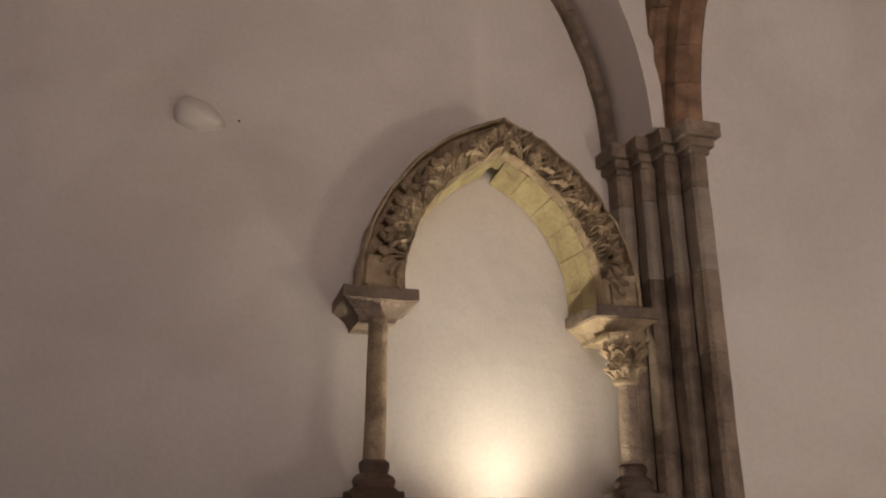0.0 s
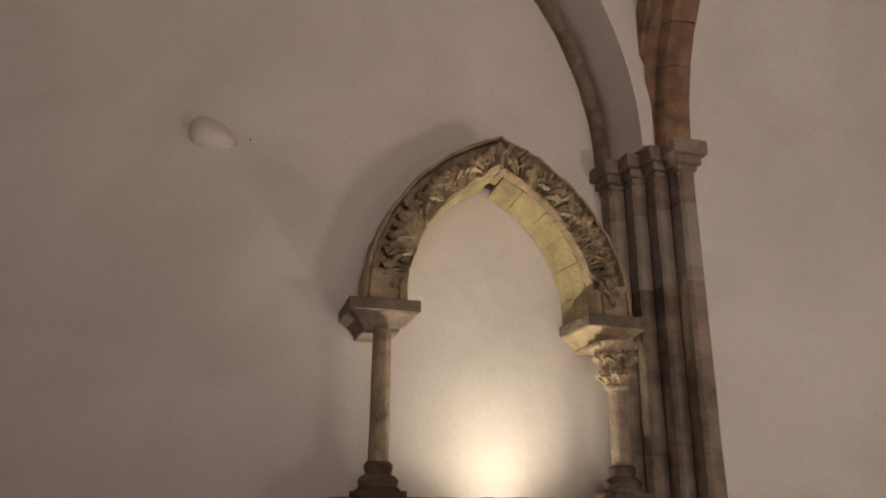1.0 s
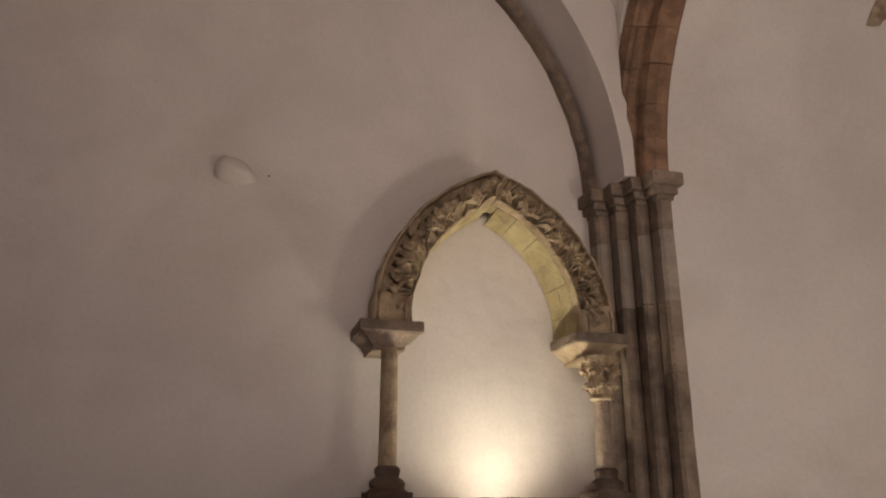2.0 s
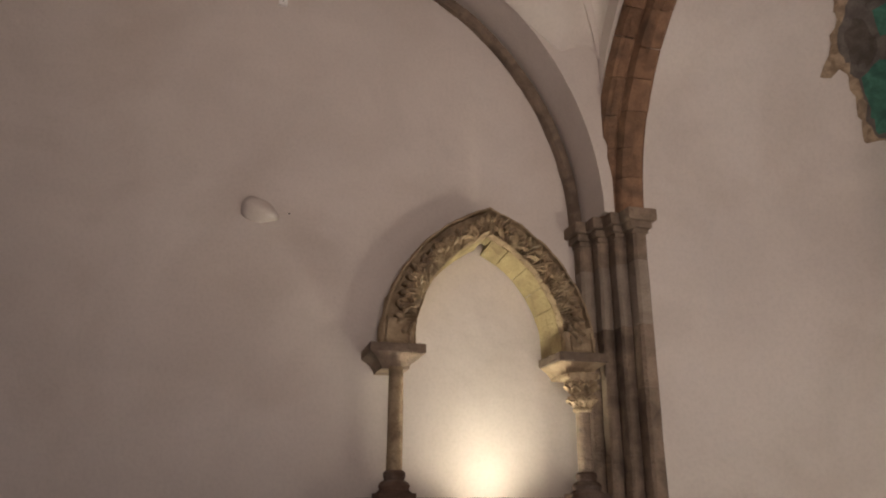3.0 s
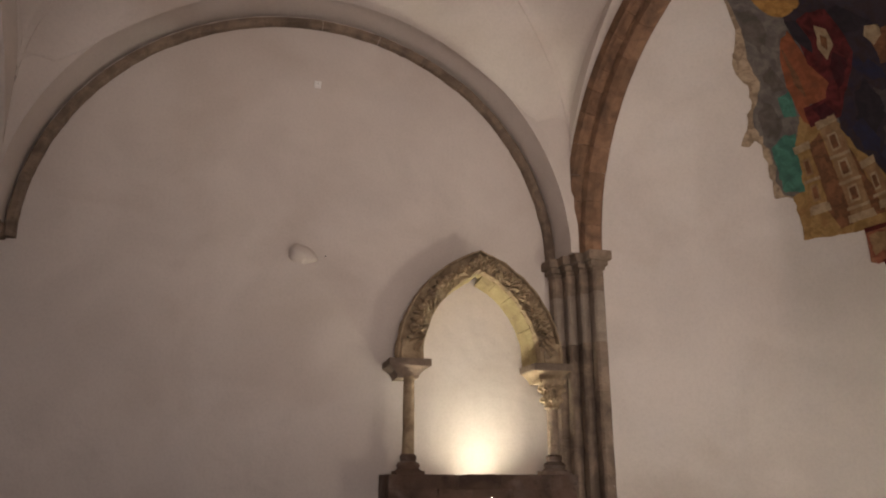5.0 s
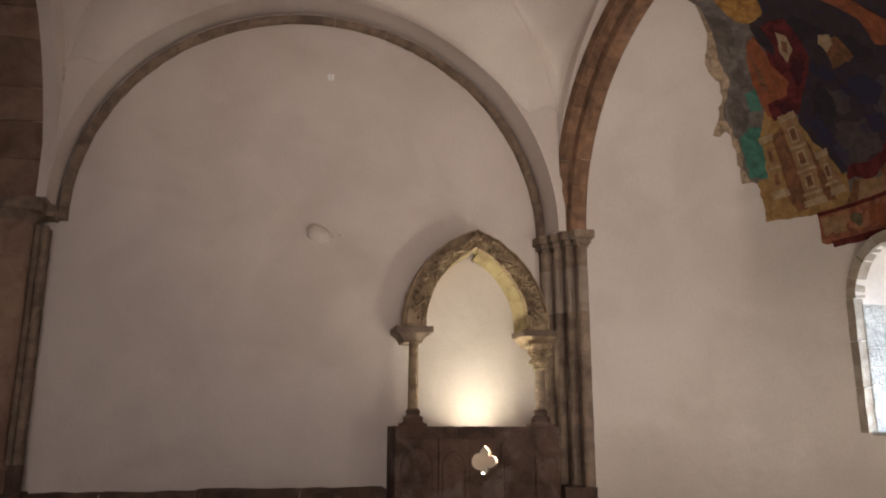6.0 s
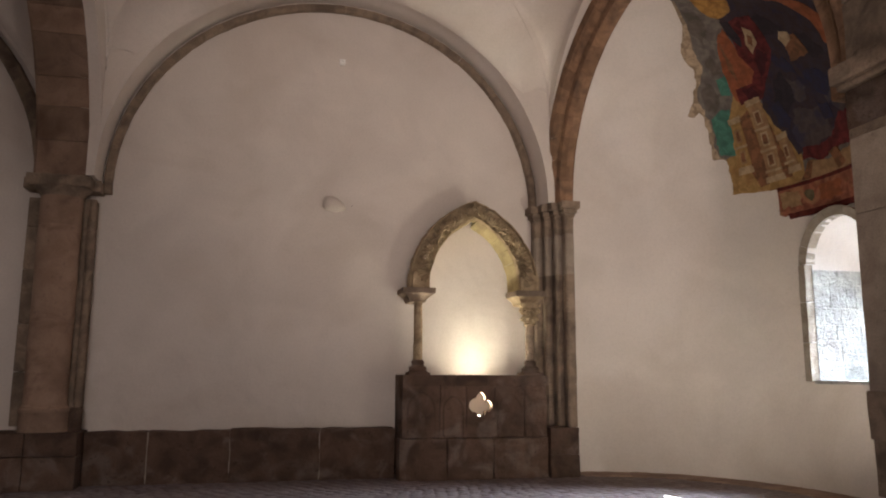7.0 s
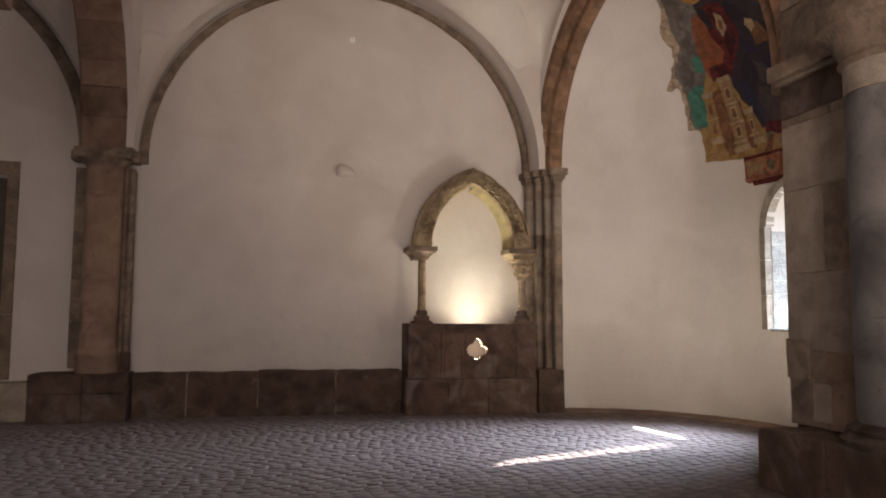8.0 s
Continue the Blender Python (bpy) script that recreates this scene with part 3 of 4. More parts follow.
STONES = []
for s in (-1, 1):
    for i in range(7):
        a0, a1 = TOP * i / 7, TOP * (i + 1) / 7
        g = 0.07
        if i == 6:
            a1 = crown(RING) + 0.8
        low = -0.36 if i else -0.452
        sec = [(0.0, -0.42), (0.010, -0.435), (0.025, low), (0.285, low), (0.295, -0.43), (0.312, -0.435), (RING, -0.40), (RING, -0.24), (0.28, -0.24), (0.28, -0.335), (0.0, -0.335)]
        bm = sweep(sec, pointed(0.0, s, a0 + g, a1 - g, 5))
        for v in bm.verts:
            v.co += noise.noise_vector(v.co * 8) * 0.012 + noise.noise_vector(v.co * 23) * 0.008
            if i == 6:
                v.co.x = max(v.co.x, CX + 0.002) if s > 0 else min(v.co.x, CX - 0.002)
        STONES.append((Vector((s, a0, a1)), piece("carved_voussoir", bm, CARVED, niche)))
    # lining of the arch: ashlar of uneven lengths, in one or two courses, with a gap broken out at the crown
    rng = random.Random(40 + s)
    a = 0.0
    while a < TOP - 7:
        b = min(TOP - 4.5, a + rng.uniform(8.5, 13.5))
        if TOP - 4.5 - b < 5:
            b = TOP - 4.5
        taper = -0.02 if s < 0 else -0.075
        split = -0.19 if a < 26 else -0.012
        for ya, yb in ((-0.333, split), (split + 0.004, -0.012))[:2 if split < -0.1 else 1]:
            bm = sweep([(taper * (ya + 0.34) / 0.33, ya), (0.27, ya), (0.27, yb), (taper * (yb + 0.34) / 0.33, yb)], pointed(rng.uniform(-0.006, 0.004), s, a + 0.12, b - 0.12, 4))
            for v in bm.verts:
                v.co += noise.noise_vector(v.co * 8) * 0.006 + noise.noise_vector(v.co * 21) * 0.004
            piece("soffit_stone", bm, OCHRE, niche)
        a = b
    cap = sweep([(0.0, -0.333), (0.26, -0.333), (0.26, -0.15), (0.0, -0.15)], pointed(0.0, s, TOP - 4.4, crown(0.1), 3))
    for v in cap.verts:
        v.co.x = max(v.co.x, CX + 0.002) if s > 0 else min(v.co.x, CX - 0.002)
    piece("soffit_stone", cap, OCHRE, niche)


def leaf_mesh(name, fingers, length, spread, seed):
    """An acanthus leaf: ridged fingers that fan out from one stem and curl forward at their tips."""
    bm = bmesh.new()
    rng = random.Random(seed)
    for f in range(fingers):
        u = 2 * f / (fingers - 1) - 1
        a = radians(spread * u * 0.55 + rng.uniform(-4, 4))
        ln = length * (1.0 - 0.25 * abs(u)) * rng.uniform(0.82, 1.06)
        bend = u * rng.uniform(0.7, 1.3)
        wide, n, rows = 0.0135 * rng.uniform(0.85, 1.2), 8, []
        x, z = 0.052 * u, 0.0
        for i in range(n + 1):
            t = i / n
            ang = a + bend * t ** 3
            if i:
                x += math.sin(ang) * ln / n
                z += math.cos(ang) * ln / n
            w = wide * (0.7 + 1.5 * math.exp(-((t - 0.78) / 0.16) ** 2)) * (1.0 if t < 0.95 else 0.5)
            lift = 0.028 + 0.04 * math.sin(math.pi * 0.8 * t) + (0.03 if i % 2 and t > 0.6 else 0.02) * t * t
            sx, sz = math.cos(ang), -math.sin(ang)
            rows.append([bm.verts.new((x - sx * w, -lift + 0.014, z - sz * w)), bm.verts.new((x, -lift - 0.012, z)),
                         bm.verts.new((x + sx * w, -lift + 0.014, z + sz * w)), bm.verts.new((x, 0.03, z))])
        for p, q in zip(rows, rows[1:]):
            for k in range(4):
                bm.faces.new((p[k], p[(k + 1) % 4], q[(k + 1) % 4], q[k]))
        bm.faces.new(rows[0][::-1])
        bm.faces.new(rows[-1])
    bmesh.ops.recalc_face_normals(bm, faces=bm.faces)
    me = bpy.data.meshes.new(name)
    bm.to_mesh(me)
    bm.free()
    me.materials.append(CARVED)
    return me


LEAVES = [leaf_mesh("leaf", 6, 0.28, 60, 1), leaf_mesh("leaf", 7, 0.27, 75, 2), leaf_mesh("leaf", 5, 0.29, 50, 3), leaf_mesh("leaf", 7, 0.26, 85, 4)]
rng = random.Random(21)
for s in (-1, 1):
    a = TOP * 0.19
    while a < TOP + 1.0:
        o, outward, dep = pointed(0.004, s, a, a, 1)[0]
        outward = outward.normalized()
        side = Vector((0, 1, 0)).cross(outward)
        lean = rng.uniform(-16, 16)
        ob = new("leaf", LEAVES[rng.randrange(4)])
        z = (outward * math.cos(radians(lean)) + side * math.sin(radians(lean))).normalized()
        y = Vector((0, 1, 0))
        x = y.cross(z)
        m = Matrix((x, y, z)).transposed().to_4x4()
        m.translation = o + outward * rng.uniform(0.0, 0.012) + Vector((0, -0.385, 0))
        home = [st for key, st in STONES if key.x == s and key.y <= a <= key.z + 3.0][-1]
        own(home, ob)
        ob.matrix_basis = m @ Matrix.Diagonal((rng.uniform(0.9, 1.1), rng.uniform(1.1, 1.5), rng.uniform(0.9, 1.04) * (1 - 0.18 * a / TOP), 1))
        a += rng.uniform(5.6, 7.6)
# carved lines on the plain springing stones
for s in (-1, 1):
    for rr in (0.06, 0.27):
        bm = sweep([(-0.008, -0.475), (0.008, -0.475), (0.010, -0.44), (-0.010, -0.44)], pointed(rr, s, 1.2, 8.2, 4))
        piece("carved_fillet", bm, CARVED, niche)
# leaves of the column capital
for k in range(9):
    for zz, rr, sc in ((2.28, 0.075, 0.55), (2.41, 0.105, 0.55)):
        a = 2 * math.pi * (k + (0.5 if zz > 2.3 else 0)) / 9
        ob = new("leaf", LEAVES[(0, 2)[k % 2]])
        y = Vector((-math.cos(a), -math.sin(a), 0))
        z = (Vector((0, 0, 1)) - y * 0.25).normalized()
        x = y.cross(z)
        m = Matrix((x, y, z)).transposed().to_4x4()
        m.translation = Vector((1.37, -0.42, zz)) - y * (rr - 0.02)
        own(niche, ob)
        ob.matrix_parent_inverse = Matrix.Identity(4)
        ob.matrix_basis = Matrix.Translation(niche.location).inverted() @ m @ Matrix.Diagonal((sc, sc, sc, 1))

# uplight fitting that stands behind the parapet
fitting = thing("uplight", "small black uplight standing behind the niche parapet", "uplight", (0.54, -0.37, 0.76))
piece("housing", lathe([(0.05, 0.785), (0.05, 0.85), (0.06, 0.86), (0.06, 0.882), (0.045, 0.882), (0.045, 0.875)], 0.54, -0.37, 18), IRON, fitting, "", True)
piece("foot", lathe([(0.07, 0.762), (0.07, 0.772), (0.03, 0.776), (0.03, 0.79)], 0.54, -0.37, 14), IRON, fitting, "", True)
GLOW = bpy.data.materials.new("lit_lamp_glass")
GLOW.use_nodes = True
GLOW.node_tree.nodes["Principled BSDF"].inputs["Emission Color"].default_value = (1.0, 0.9, 0.66, 1.0)
GLOW.node_tree.nodes["Principled BSDF"].inputs["Emission Strength"].default_value = 4.0
piece("lens", lathe([(0.043, 0.876), (0.043, 0.884), (0.03, 0.89), (0.012, 0.892)], 0.54, -0.37, 16), GLOW, fitting, "glowing lamp glass", True)

# ---- wall details ----
boss = bmesh.new()
bmesh.ops.create_uvsphere(boss, u_segments=24, v_segments=14, radius=1.0)
for v in boss.verts:
    v.co = Vector((v.co.x * (0.185 + 0.03 * v.co.x), v.co.y * 0.15, v.co.z * (0.115 - 0.035 * v.co.x)))
for v in boss.verts:
    v.co = Matrix.Rotation(radians(17), 3, "Y") @ v.co + Vector((-1.69, 0.0, 4.09)) + noise.noise_vector(v.co * 9) * 0.016
tagged(ob_from("plaster_bump", boss, PLASTER, True), "rounded plastered bump standing out of the white wall", "bump")
nail = lathe([(0.005, 0.0), (0.005, 0.026), (0.008, 0.028), (0.008, 0.034)], 0, 0, 10)
for v in nail.verts:
    v.co = Vector((-1.39 + v.co.x, -v.co.z + 0.02, 4.085 + v.co.y))
tagged(ob_from("wall_plug", nail, IRON), "small dark iron plug in the plaster wall", "plug")
sensor = thing("wall_sensor", "small square white plastic sensor box on the wall", "sensor", (-1.595, 0, 6.43))
piece("housing", box(-1.64, -1.55, -0.04, 0.002, 6.385, 6.475, 0.006), WHITE, sensor)
piece("lens", box(-1.602, -1.588, -0.044, -0.03, 6.423, 6.437, 0.003), GREYPL, sensor, "grey sensor lens")

# ---- side doorway ----
door = thing("side_door", "dark wooden double door with a barred glass light", "door", (-8.2, 0.35, 0.62))
for xa, xb in ((-6.95, -6.78), (-9.57, -9.4)):
    for za, zb in ((0.60, 1.6), (1.605, 2.7), (2.705, 3.78)):
        piece("jamb_stone", rough(box(xa, xb, -0.03, 0.5, za, zb, 0.01), 0.2, 0.005, seed=za), STONE, door)
piece("lintel", rough(box(-9.57, -6.78, -0.035, 0.5, 3.785, 4.0, 0.01), 0.2, 0.005), STONE, door)
leafs = piece("door_leaf", box(-9.4, -6.96, 0.26, 0.33, 0.63, 3.77, 0.004), WOOD, door)
cut(leafs, box(-9.2, -7.2, 0.0, 0.6, 2.55, 3.48))
for k in range(6):
    xx = -9.19 + 1.98 * k / 5
    piece("glazing_bar", box(xx - 0.012, xx + 0.012, 0.28, 0.30, 2.56, 3.47), IRON, leafs)
for zz in (2.87, 3.18):
    piece("glazing_bar", box(-9.19, -7.21, 0.277, 0.297, zz - 0.012, zz + 0.012), IRON, leafs)

# ---- apse window ----
win = thing("window_1", "deep round-headed window with a grey stone surround", "window", (4.6, APSE_Y, WIN_Z0), kind="structure")
sec = [(-0.005, -0.03), (0.115, -0.03), (0.115, 0.10), (-0.005, 0.10)]
for i, (za, zb) in enumerate(((1.43, 1.95), (1.955, 2.5), (2.505, WIN_ZS))):
    for sg in (-1, 1):
        ya = APSE_Y + sg * (WIN_HALF - 0.004)
        yb = APSE_Y + sg * (WIN_HALF + 0.12)
        xw = APSE_X + RX * math.sqrt(1 - ((abs(yb - APSE_Y)) / RY) ** 2)
        piece("surround_stone", rough(box(xw - 0.02, xw + 0.12, min(ya, yb), max(ya, yb), za, zb - 0.004, 0.01), 0.15, 0.005, seed=i), PALE_STONE, win)
voussoirs(win, "surround_stone", [(-0.004, -0.02), (0.12, -0.045), (0.12, 0.12), (-0.004, 0.12)], (4.60, APSE_Y, WIN_ZS), (0, 1, 0), (1, 0, 0), WIN_HALF, 0, 180, 7, PALE_STONE, 31, 4)
rng = random.Random(17)
z = WIN_Z0
while z < 2.92:
    z1 = min(2.95, z + rng.uniform(0.2, 0.32))
    x = 4.66
    while x < 5.70:
        x1 = min(5.72, x + rng.uniform(0.25, 0.45))
        for sg in (-1, 1):
            yy = APSE_Y + sg * WIN_HALF
            piece("jamb_ashlar", box(x + 0.003, x1 - 0.003, yy - 0.012, yy + 0.012, z + 0.003, z1 - 0.003, 0.004), WHITEWASH, win)
        x = x1
    z = z1
piece("sill", rough(box(4.58, 5.75, APSE_Y - WIN_HALF + 0.013, APSE_Y + WIN_HALF - 0.013, WIN_Z0 - 0.03, WIN_Z0 + 0.012, 0.006), 0.2, 0.004), WHITEWASH, win)
# unseen boards added here; the gap between them lets one sun streak through
for ya, yb in ((-2.69, -2.0), (-4.2, -2.97)):
    tagged(ob_from("screen", box(6.1, 6.14, ya, yb, -0.3, 6.5), WHITEWASH), "unseen pale board added outside the apse window to narrow the sun", "screen", kind="structure")
structure("ground", box(-40, 60, -60, 50, -0.6, -0.32), PALE_STONE, "pale paved ground outside the building", "ground")

# ---- fresco on the half dome ----
def paint(name, c1, c2, c3=None):
    return material(name, c1, tuple(c * 0.62 for c in c2), 9.0, 60.0, 0.9, 0.25, c3 or tuple(c * 0.5 + 0.01 for c in c1), 4.5, 0.7, spots=0.3)


P_GREY = paint("fresco_grey", (0.185, 0.16, 0.142), (0.19, 0.165, 0.15), (0.09, 0.078, 0.074))
P_UMBER = paint("fresco_umber", (0.135, 0.115, 0.10), (0.15, 0.125, 0.11))
P_WINE = paint("fresco_wine", (0.075, 0.016, 0.022), (0.07, 0.015, 0.022))
P_SAND = paint("fresco_sand", (0.34, 0.21, 0.11), (0.36, 0.22, 0.115), (0.25, 0.13, 0.07))
P_MOSS = paint("fresco_moss", (0.15, 0.13, 0.075), (0.15, 0.12, 0.07))
P_MAUVE = paint("fresco_faded_mauve", (0.085, 0.064, 0.066), (0.10, 0.075, 0.08), (0.03, 0.033, 0.07))
P_BLACK = paint("fresco_dark_fold", (0.036, 0.03, 0.038), (0.04, 0.033, 0.042))
P_BLUE = paint("fresco_blue", (0.046, 0.036, 0.050), (0.07, 0.045, 0.045), (0.022, 0.024, 0.055))
P_DEEP = paint("fresco_deep_blue", (0.028, 0.03, 0.066), (0.05, 0.045, 0.075))
P_RED = paint("fresco_red", (0.15, 0.028, 0.028), (0.10, 0.02, 0.025))
P_ORANGE = paint("fresco_orange", (0.32, 0.105, 0.05), (0.33, 0.105, 0.05))
P_GOLD = paint("fresco_gold", (0.42, 0.225, 0.065), (0.34, 0.17, 0.05))
P_GREEN = paint("fresco_green", (0.085, 0.235, 0.18), (0.08, 0.21, 0.165))
P_OCHRE = paint("fresco_ochre", (0.39, 0.24, 0.095), (0.38, 0.225, 0.09), (0.29, 0.15, 0.065))
P_BROWN = paint("fresco_brown", (0.25, 0.115, 0.06), (0.19, 0.09, 0.05))
P_CREAM = paint("fresco_cream", (0.46, 0.34, 0.215), (0.46, 0.33, 0.20), (0.32, 0.21, 0.12))
P_BORDER = paint("fresco_border", (0.33, 0.125, 0.075), (0.26, 0.085, 0.06), (0.36, 0.2, 0.1))
P_LINE = paint("fresco_border_line", (0.14, 0.025, 0.02), (0.10, 0.02, 0.02))
P_EDGE = paint("broken_plaster_edge", (0.48, 0.36, 0.25), (0.36, 0.26, 0.18), (0.22, 0.17, 0.13))

fresco = thing("fresco", "damaged medieval fresco of coloured draped shapes and towers", "fresco", (3.9, -2.4, 3.7))


def patch(name, outline, layer, mat, ragged=0.0, label=""):
    """A painted area on the curved wall: outline of (degrees, height), with a worn edge."""
    pts, worn = [], 1.0 if layer == 0 else 1.5
    for (a0, z0), (a1, z1) in zip(outline, outline[1:] + outline[:1]):
        n = max(1, int(math.hypot((a1 - a0) * 0.045, z1 - z0) / 0.05))
        for i in range(n):
            a, z = a0 + (a1 - a0) * i / n, z0 + (z1 - z0) * i / n
            w = noise.noise_vector(Vector((a * 0.5, z * 9, layer))) * ragged * worn + noise.noise_vector(Vector((a * 1.3, z * 26, layer))) * ragged * worn * 0.7
            pts.append((a + w.x * 22, z + w.y))
    bm = bmesh.new()
    f = bm.faces.new([bm.verts.new((a * 0.045, z, 0)) for a, z in pts])
    bmesh.ops.triangulate(bm, faces=[f])
    for axis in (0, 1):
        lo, hi = min(v.co[axis] for v in bm.verts), max(v.co[axis] for v in bm.verts)
        c = lo + 0.12
        while c < hi:
            no = Vector((1, 0, 0)) if axis == 0 else Vector((0, 1, 0))
            bmesh.ops.bisect_plane(bm, geom=bm.verts[:] + bm.edges[:] + bm.faces[:], plane_co=no * c, plane_no=no)
            c += 0.12
    thick = 0.010 if layer == 0 else 0.0
    ext = bmesh.ops.extrude_face_region(bm, geom=list(bm.faces))
    front = {g for g in ext["geom"] if isinstance(g, bmesh.types.BMVert)}
    for v in bm.verts:
        depth = 0.010 + layer * 0.0025 if v in front else -0.002
        p = apse_at(v.co.x / 0.045, v.co.y)
        inward = Vector((APSE_X - p.x, APSE_Y - p.y, -max(0.0, p.z - DOME_Z) * 0.9)).normalized()
        v.co = p + inward * depth
    return piece(name, bm, mat, fresco, label)


patch("broken_edge", [(44, 6.9), (31, 6.62), (33, 6.46), (38.8, 6.2), (38, 6.08), (35, 5.96), (37.2, 5.78), (39, 5.62), (42.4, 5.45), (37, 5.41), (36, 4.98), (35.4, 4.75), (26, 4.7), (24, 6.8)], 0, P_EDGE, 0.05)
patch("grey_ground", [(39, 6.9), (29.6, 6.6), (30.2, 6.42), (33, 6.2), (31.5, 5.98), (36, 5.77), (37.2, 5.6), (34.8, 5.36), (34.4, 4.96), (34, 4.78), (28, 4.74), (6, 4.2), (-64, 4.2), (-66, 6.6)], 1, P_GREY, 0.03)
patch("dark_stain", [(36, 5.72), (32, 5.78), (29, 5.6), (32, 5.42), (36, 5.5)], 2, P_UMBER, 0.05)
patch("dark_stain", [(29, 6.55), (22, 6.5), (21, 6.3), (27, 6.2), (30, 6.35)], 2, P_UMBER, 0.05)
patch("dark_stain", [(30, 6.0), (26, 6.1), (25, 5.9), (29, 5.84)], 2, P_UMBER, 0.05)
patch("green_ground", [(33.8, 5.33), (30, 5.42), (26.8, 5.40), (27.6, 5.0), (28.4, 4.76), (33.2, 4.80), (34, 5.0)], 2, P_GREEN, 0.02)
patch("green_ground", [(28.1, 5.78), (24.0, 5.82), (24.4, 5.58), (28.0, 5.6)], 2, P_GREEN, 0.02)
patch("ochre_ground", [(31.6, 4.74), (31.0, 4.21), (17.4, 4.15), (8.0, 4.18), (8.0, 4.95), (18, 5.5), (24.2, 5.55), (27.6, 5.3), (28.6, 4.78)], 3, P_OCHRE, 0.012)
patch("gold_disc", [(8 + 10 * math.cos(t * math.pi / 10), 6.55 + 0.2 * math.sin(t * math.pi / 10)) for t in range(20)], 4, P_GOLD, 0.008)
patch("blue_drapery", [(12.5, 6.38), (-8, 6.5), (-58, 6.4), (-60, 4.6), (-12, 4.5), (2, 4.48), (8, 4.55), (10.5, 4.8), (14.5, 5.2), (15, 5.45), (11, 5.6), (14, 6.0)], 4, P_BLUE, 0.03)
patch("orange_drapery", [(14.3, 6.28), (19, 6.22), (21.9, 6.13), (24.3, 5.86), (23.8, 5.5), (21.8, 5.42), (20.5, 5.62), (14.9, 5.6), (11.6, 5.73), (14.6, 5.96)], 5, P_ORANGE, 0.012)
patch("orange_fold", [(19.6, 6.18), (20.6, 6.1), (21.6, 5.86), (20.4, 5.7), (19.4, 5.9)], 6, P_BROWN, 0.01)
patch("red_drapery", [(12.4, 6.31), (13.4, 6.18), (14.9, 5.96), (12.4, 5.74), (15.4, 5.62), (22.2, 5.62), (22.4, 5.41), (13.7, 5.40), (10.1, 5.58), (1.4, 5.86), (-2.5, 6.25), (3.2, 6.3)], 6, P_RED, 0.012)
patch("dark_fold", [(12.8, 6.34), (14.0, 6.2), (11.5, 6.02), (9.8, 6.12), (9.0, 6.3)], 7, P_BLACK, 0.012)
patch("dark_fold", [(9.5, 5.86), (6, 5.96), (4, 5.84), (8.4, 5.68), (11, 5.66)], 7, P_WINE, 0.02)
patch("dark_fold", [(20, 5.58), (16, 5.58), (14.5, 5.44), (19, 5.43)], 7, P_WINE, 0.015)
patch("red_drapery", [(7, 4.62), (7.5, 4.46), (5.1, 4.45), (1.6, 4.36), (-3.5, 4.48), (-16, 4.44), (-18, 4.85), (-9, 4.86), (-6, 4.7), (-1, 4.59)], 5, P_RED, 0.02)
patch("faded_fold", [(9, 4.85), (5, 5.12), (-3, 5.02), (-6, 4.66), (1, 4.6), (7, 4.62)], 5, P_MAUVE, 0.05)
patch("faded_fold", [(-9, 5.35), (-15, 5.28), (-18, 5.0), (-12, 4.86), (-7, 5.0)], 5, P_MAUVE, 0.05)
patch("faded_fold", [(3, 5.5), (-2, 5.38), (-1, 5.18), (4, 5.24)], 5, P_MAUVE, 0.05)
patch("dark_fold", [(3, 6.2), (-6, 6.22), (-9, 5.98), (-4, 5.96), (0, 6.02)], 5, P_BLACK, 0.04)
patch("dark_fold", [(-9, 5.9), (-16, 5.8), (-17, 5.5), (-11, 5.55)], 5, P_BLACK, 0.04)
patch("dark_fold", [(8.4, 5.5), (3.5, 5.62), (3, 5.3), (8, 5.1), (10.5, 5.3)], 5, P_BLACK, 0.04)
patch("deep_blue_fold", [(4.4, 5.82), (1, 5.8), (-2.6, 5.6), (-2, 5.48), (2.6, 5.6)], 6, P_DEEP, 0.035)
patch("deep_blue_fold", [(-4, 5.5), (-9, 5.46), (-12.5, 5.2), (-8, 5.1), (-4, 5.3)], 6, P_DEEP, 0.035)
patch("deep_blue_fold", [(13, 5.26), (9, 5.3), (7.5, 5.04), (9.4, 4.86), (12, 5.0)], 6, P_DEEP, 0.025)
patch("deep_blue_fold", [(-3, 5.1), (-7, 5.0), (-7, 4.82), (-3.5, 4.86)], 6, P_DEEP, 0.025)
patch("orange_sash", [(-13, 6.34), (-20.6, 6.15), (-23.2, 5.83), (-20.2, 5.58), (-26, 5.4), (-31, 5.5), (-28, 6.0), (-21, 6.36)], 6, P_ORANGE, 0.012)
patch("pale_shape", [(5.2, 6.2), (9.2, 6.04), (9.1, 5.92), (4.6, 6.0), (2.8, 6.14)], 8, P_CREAM, 0.008)
patch("brown_shape", [(5.6, 6.12), (7.6, 6.05), (7.0, 5.99), (4.6, 6.07)], 9, P_BROWN, 0.006)
patch("brown_panel", [(-5.5, 5.91), (-3.1, 5.64), (-11.3, 5.62), (-12.1, 5.86)], 7, P_BROWN, 0.01)
patch("pale_shape", [(-4.6, 5.92), (-5.0, 5.80), (-8.6, 5.84), (-10.6, 5.92), (-7, 5.97)], 8, P_CREAM, 0.015)
patch("brown_tower", [(24.6, 5.25), (20.6, 5.33), (19.6, 4.26), (22.4, 4.24), (24.6, 4.5)], 4, P_BROWN, 0.012)
patch("brown_tower", [(15.4, 5.1), (13.6, 4.7), (12.0, 4.28), (15.2, 4.28)], 5, P_BROWN, 0.012)
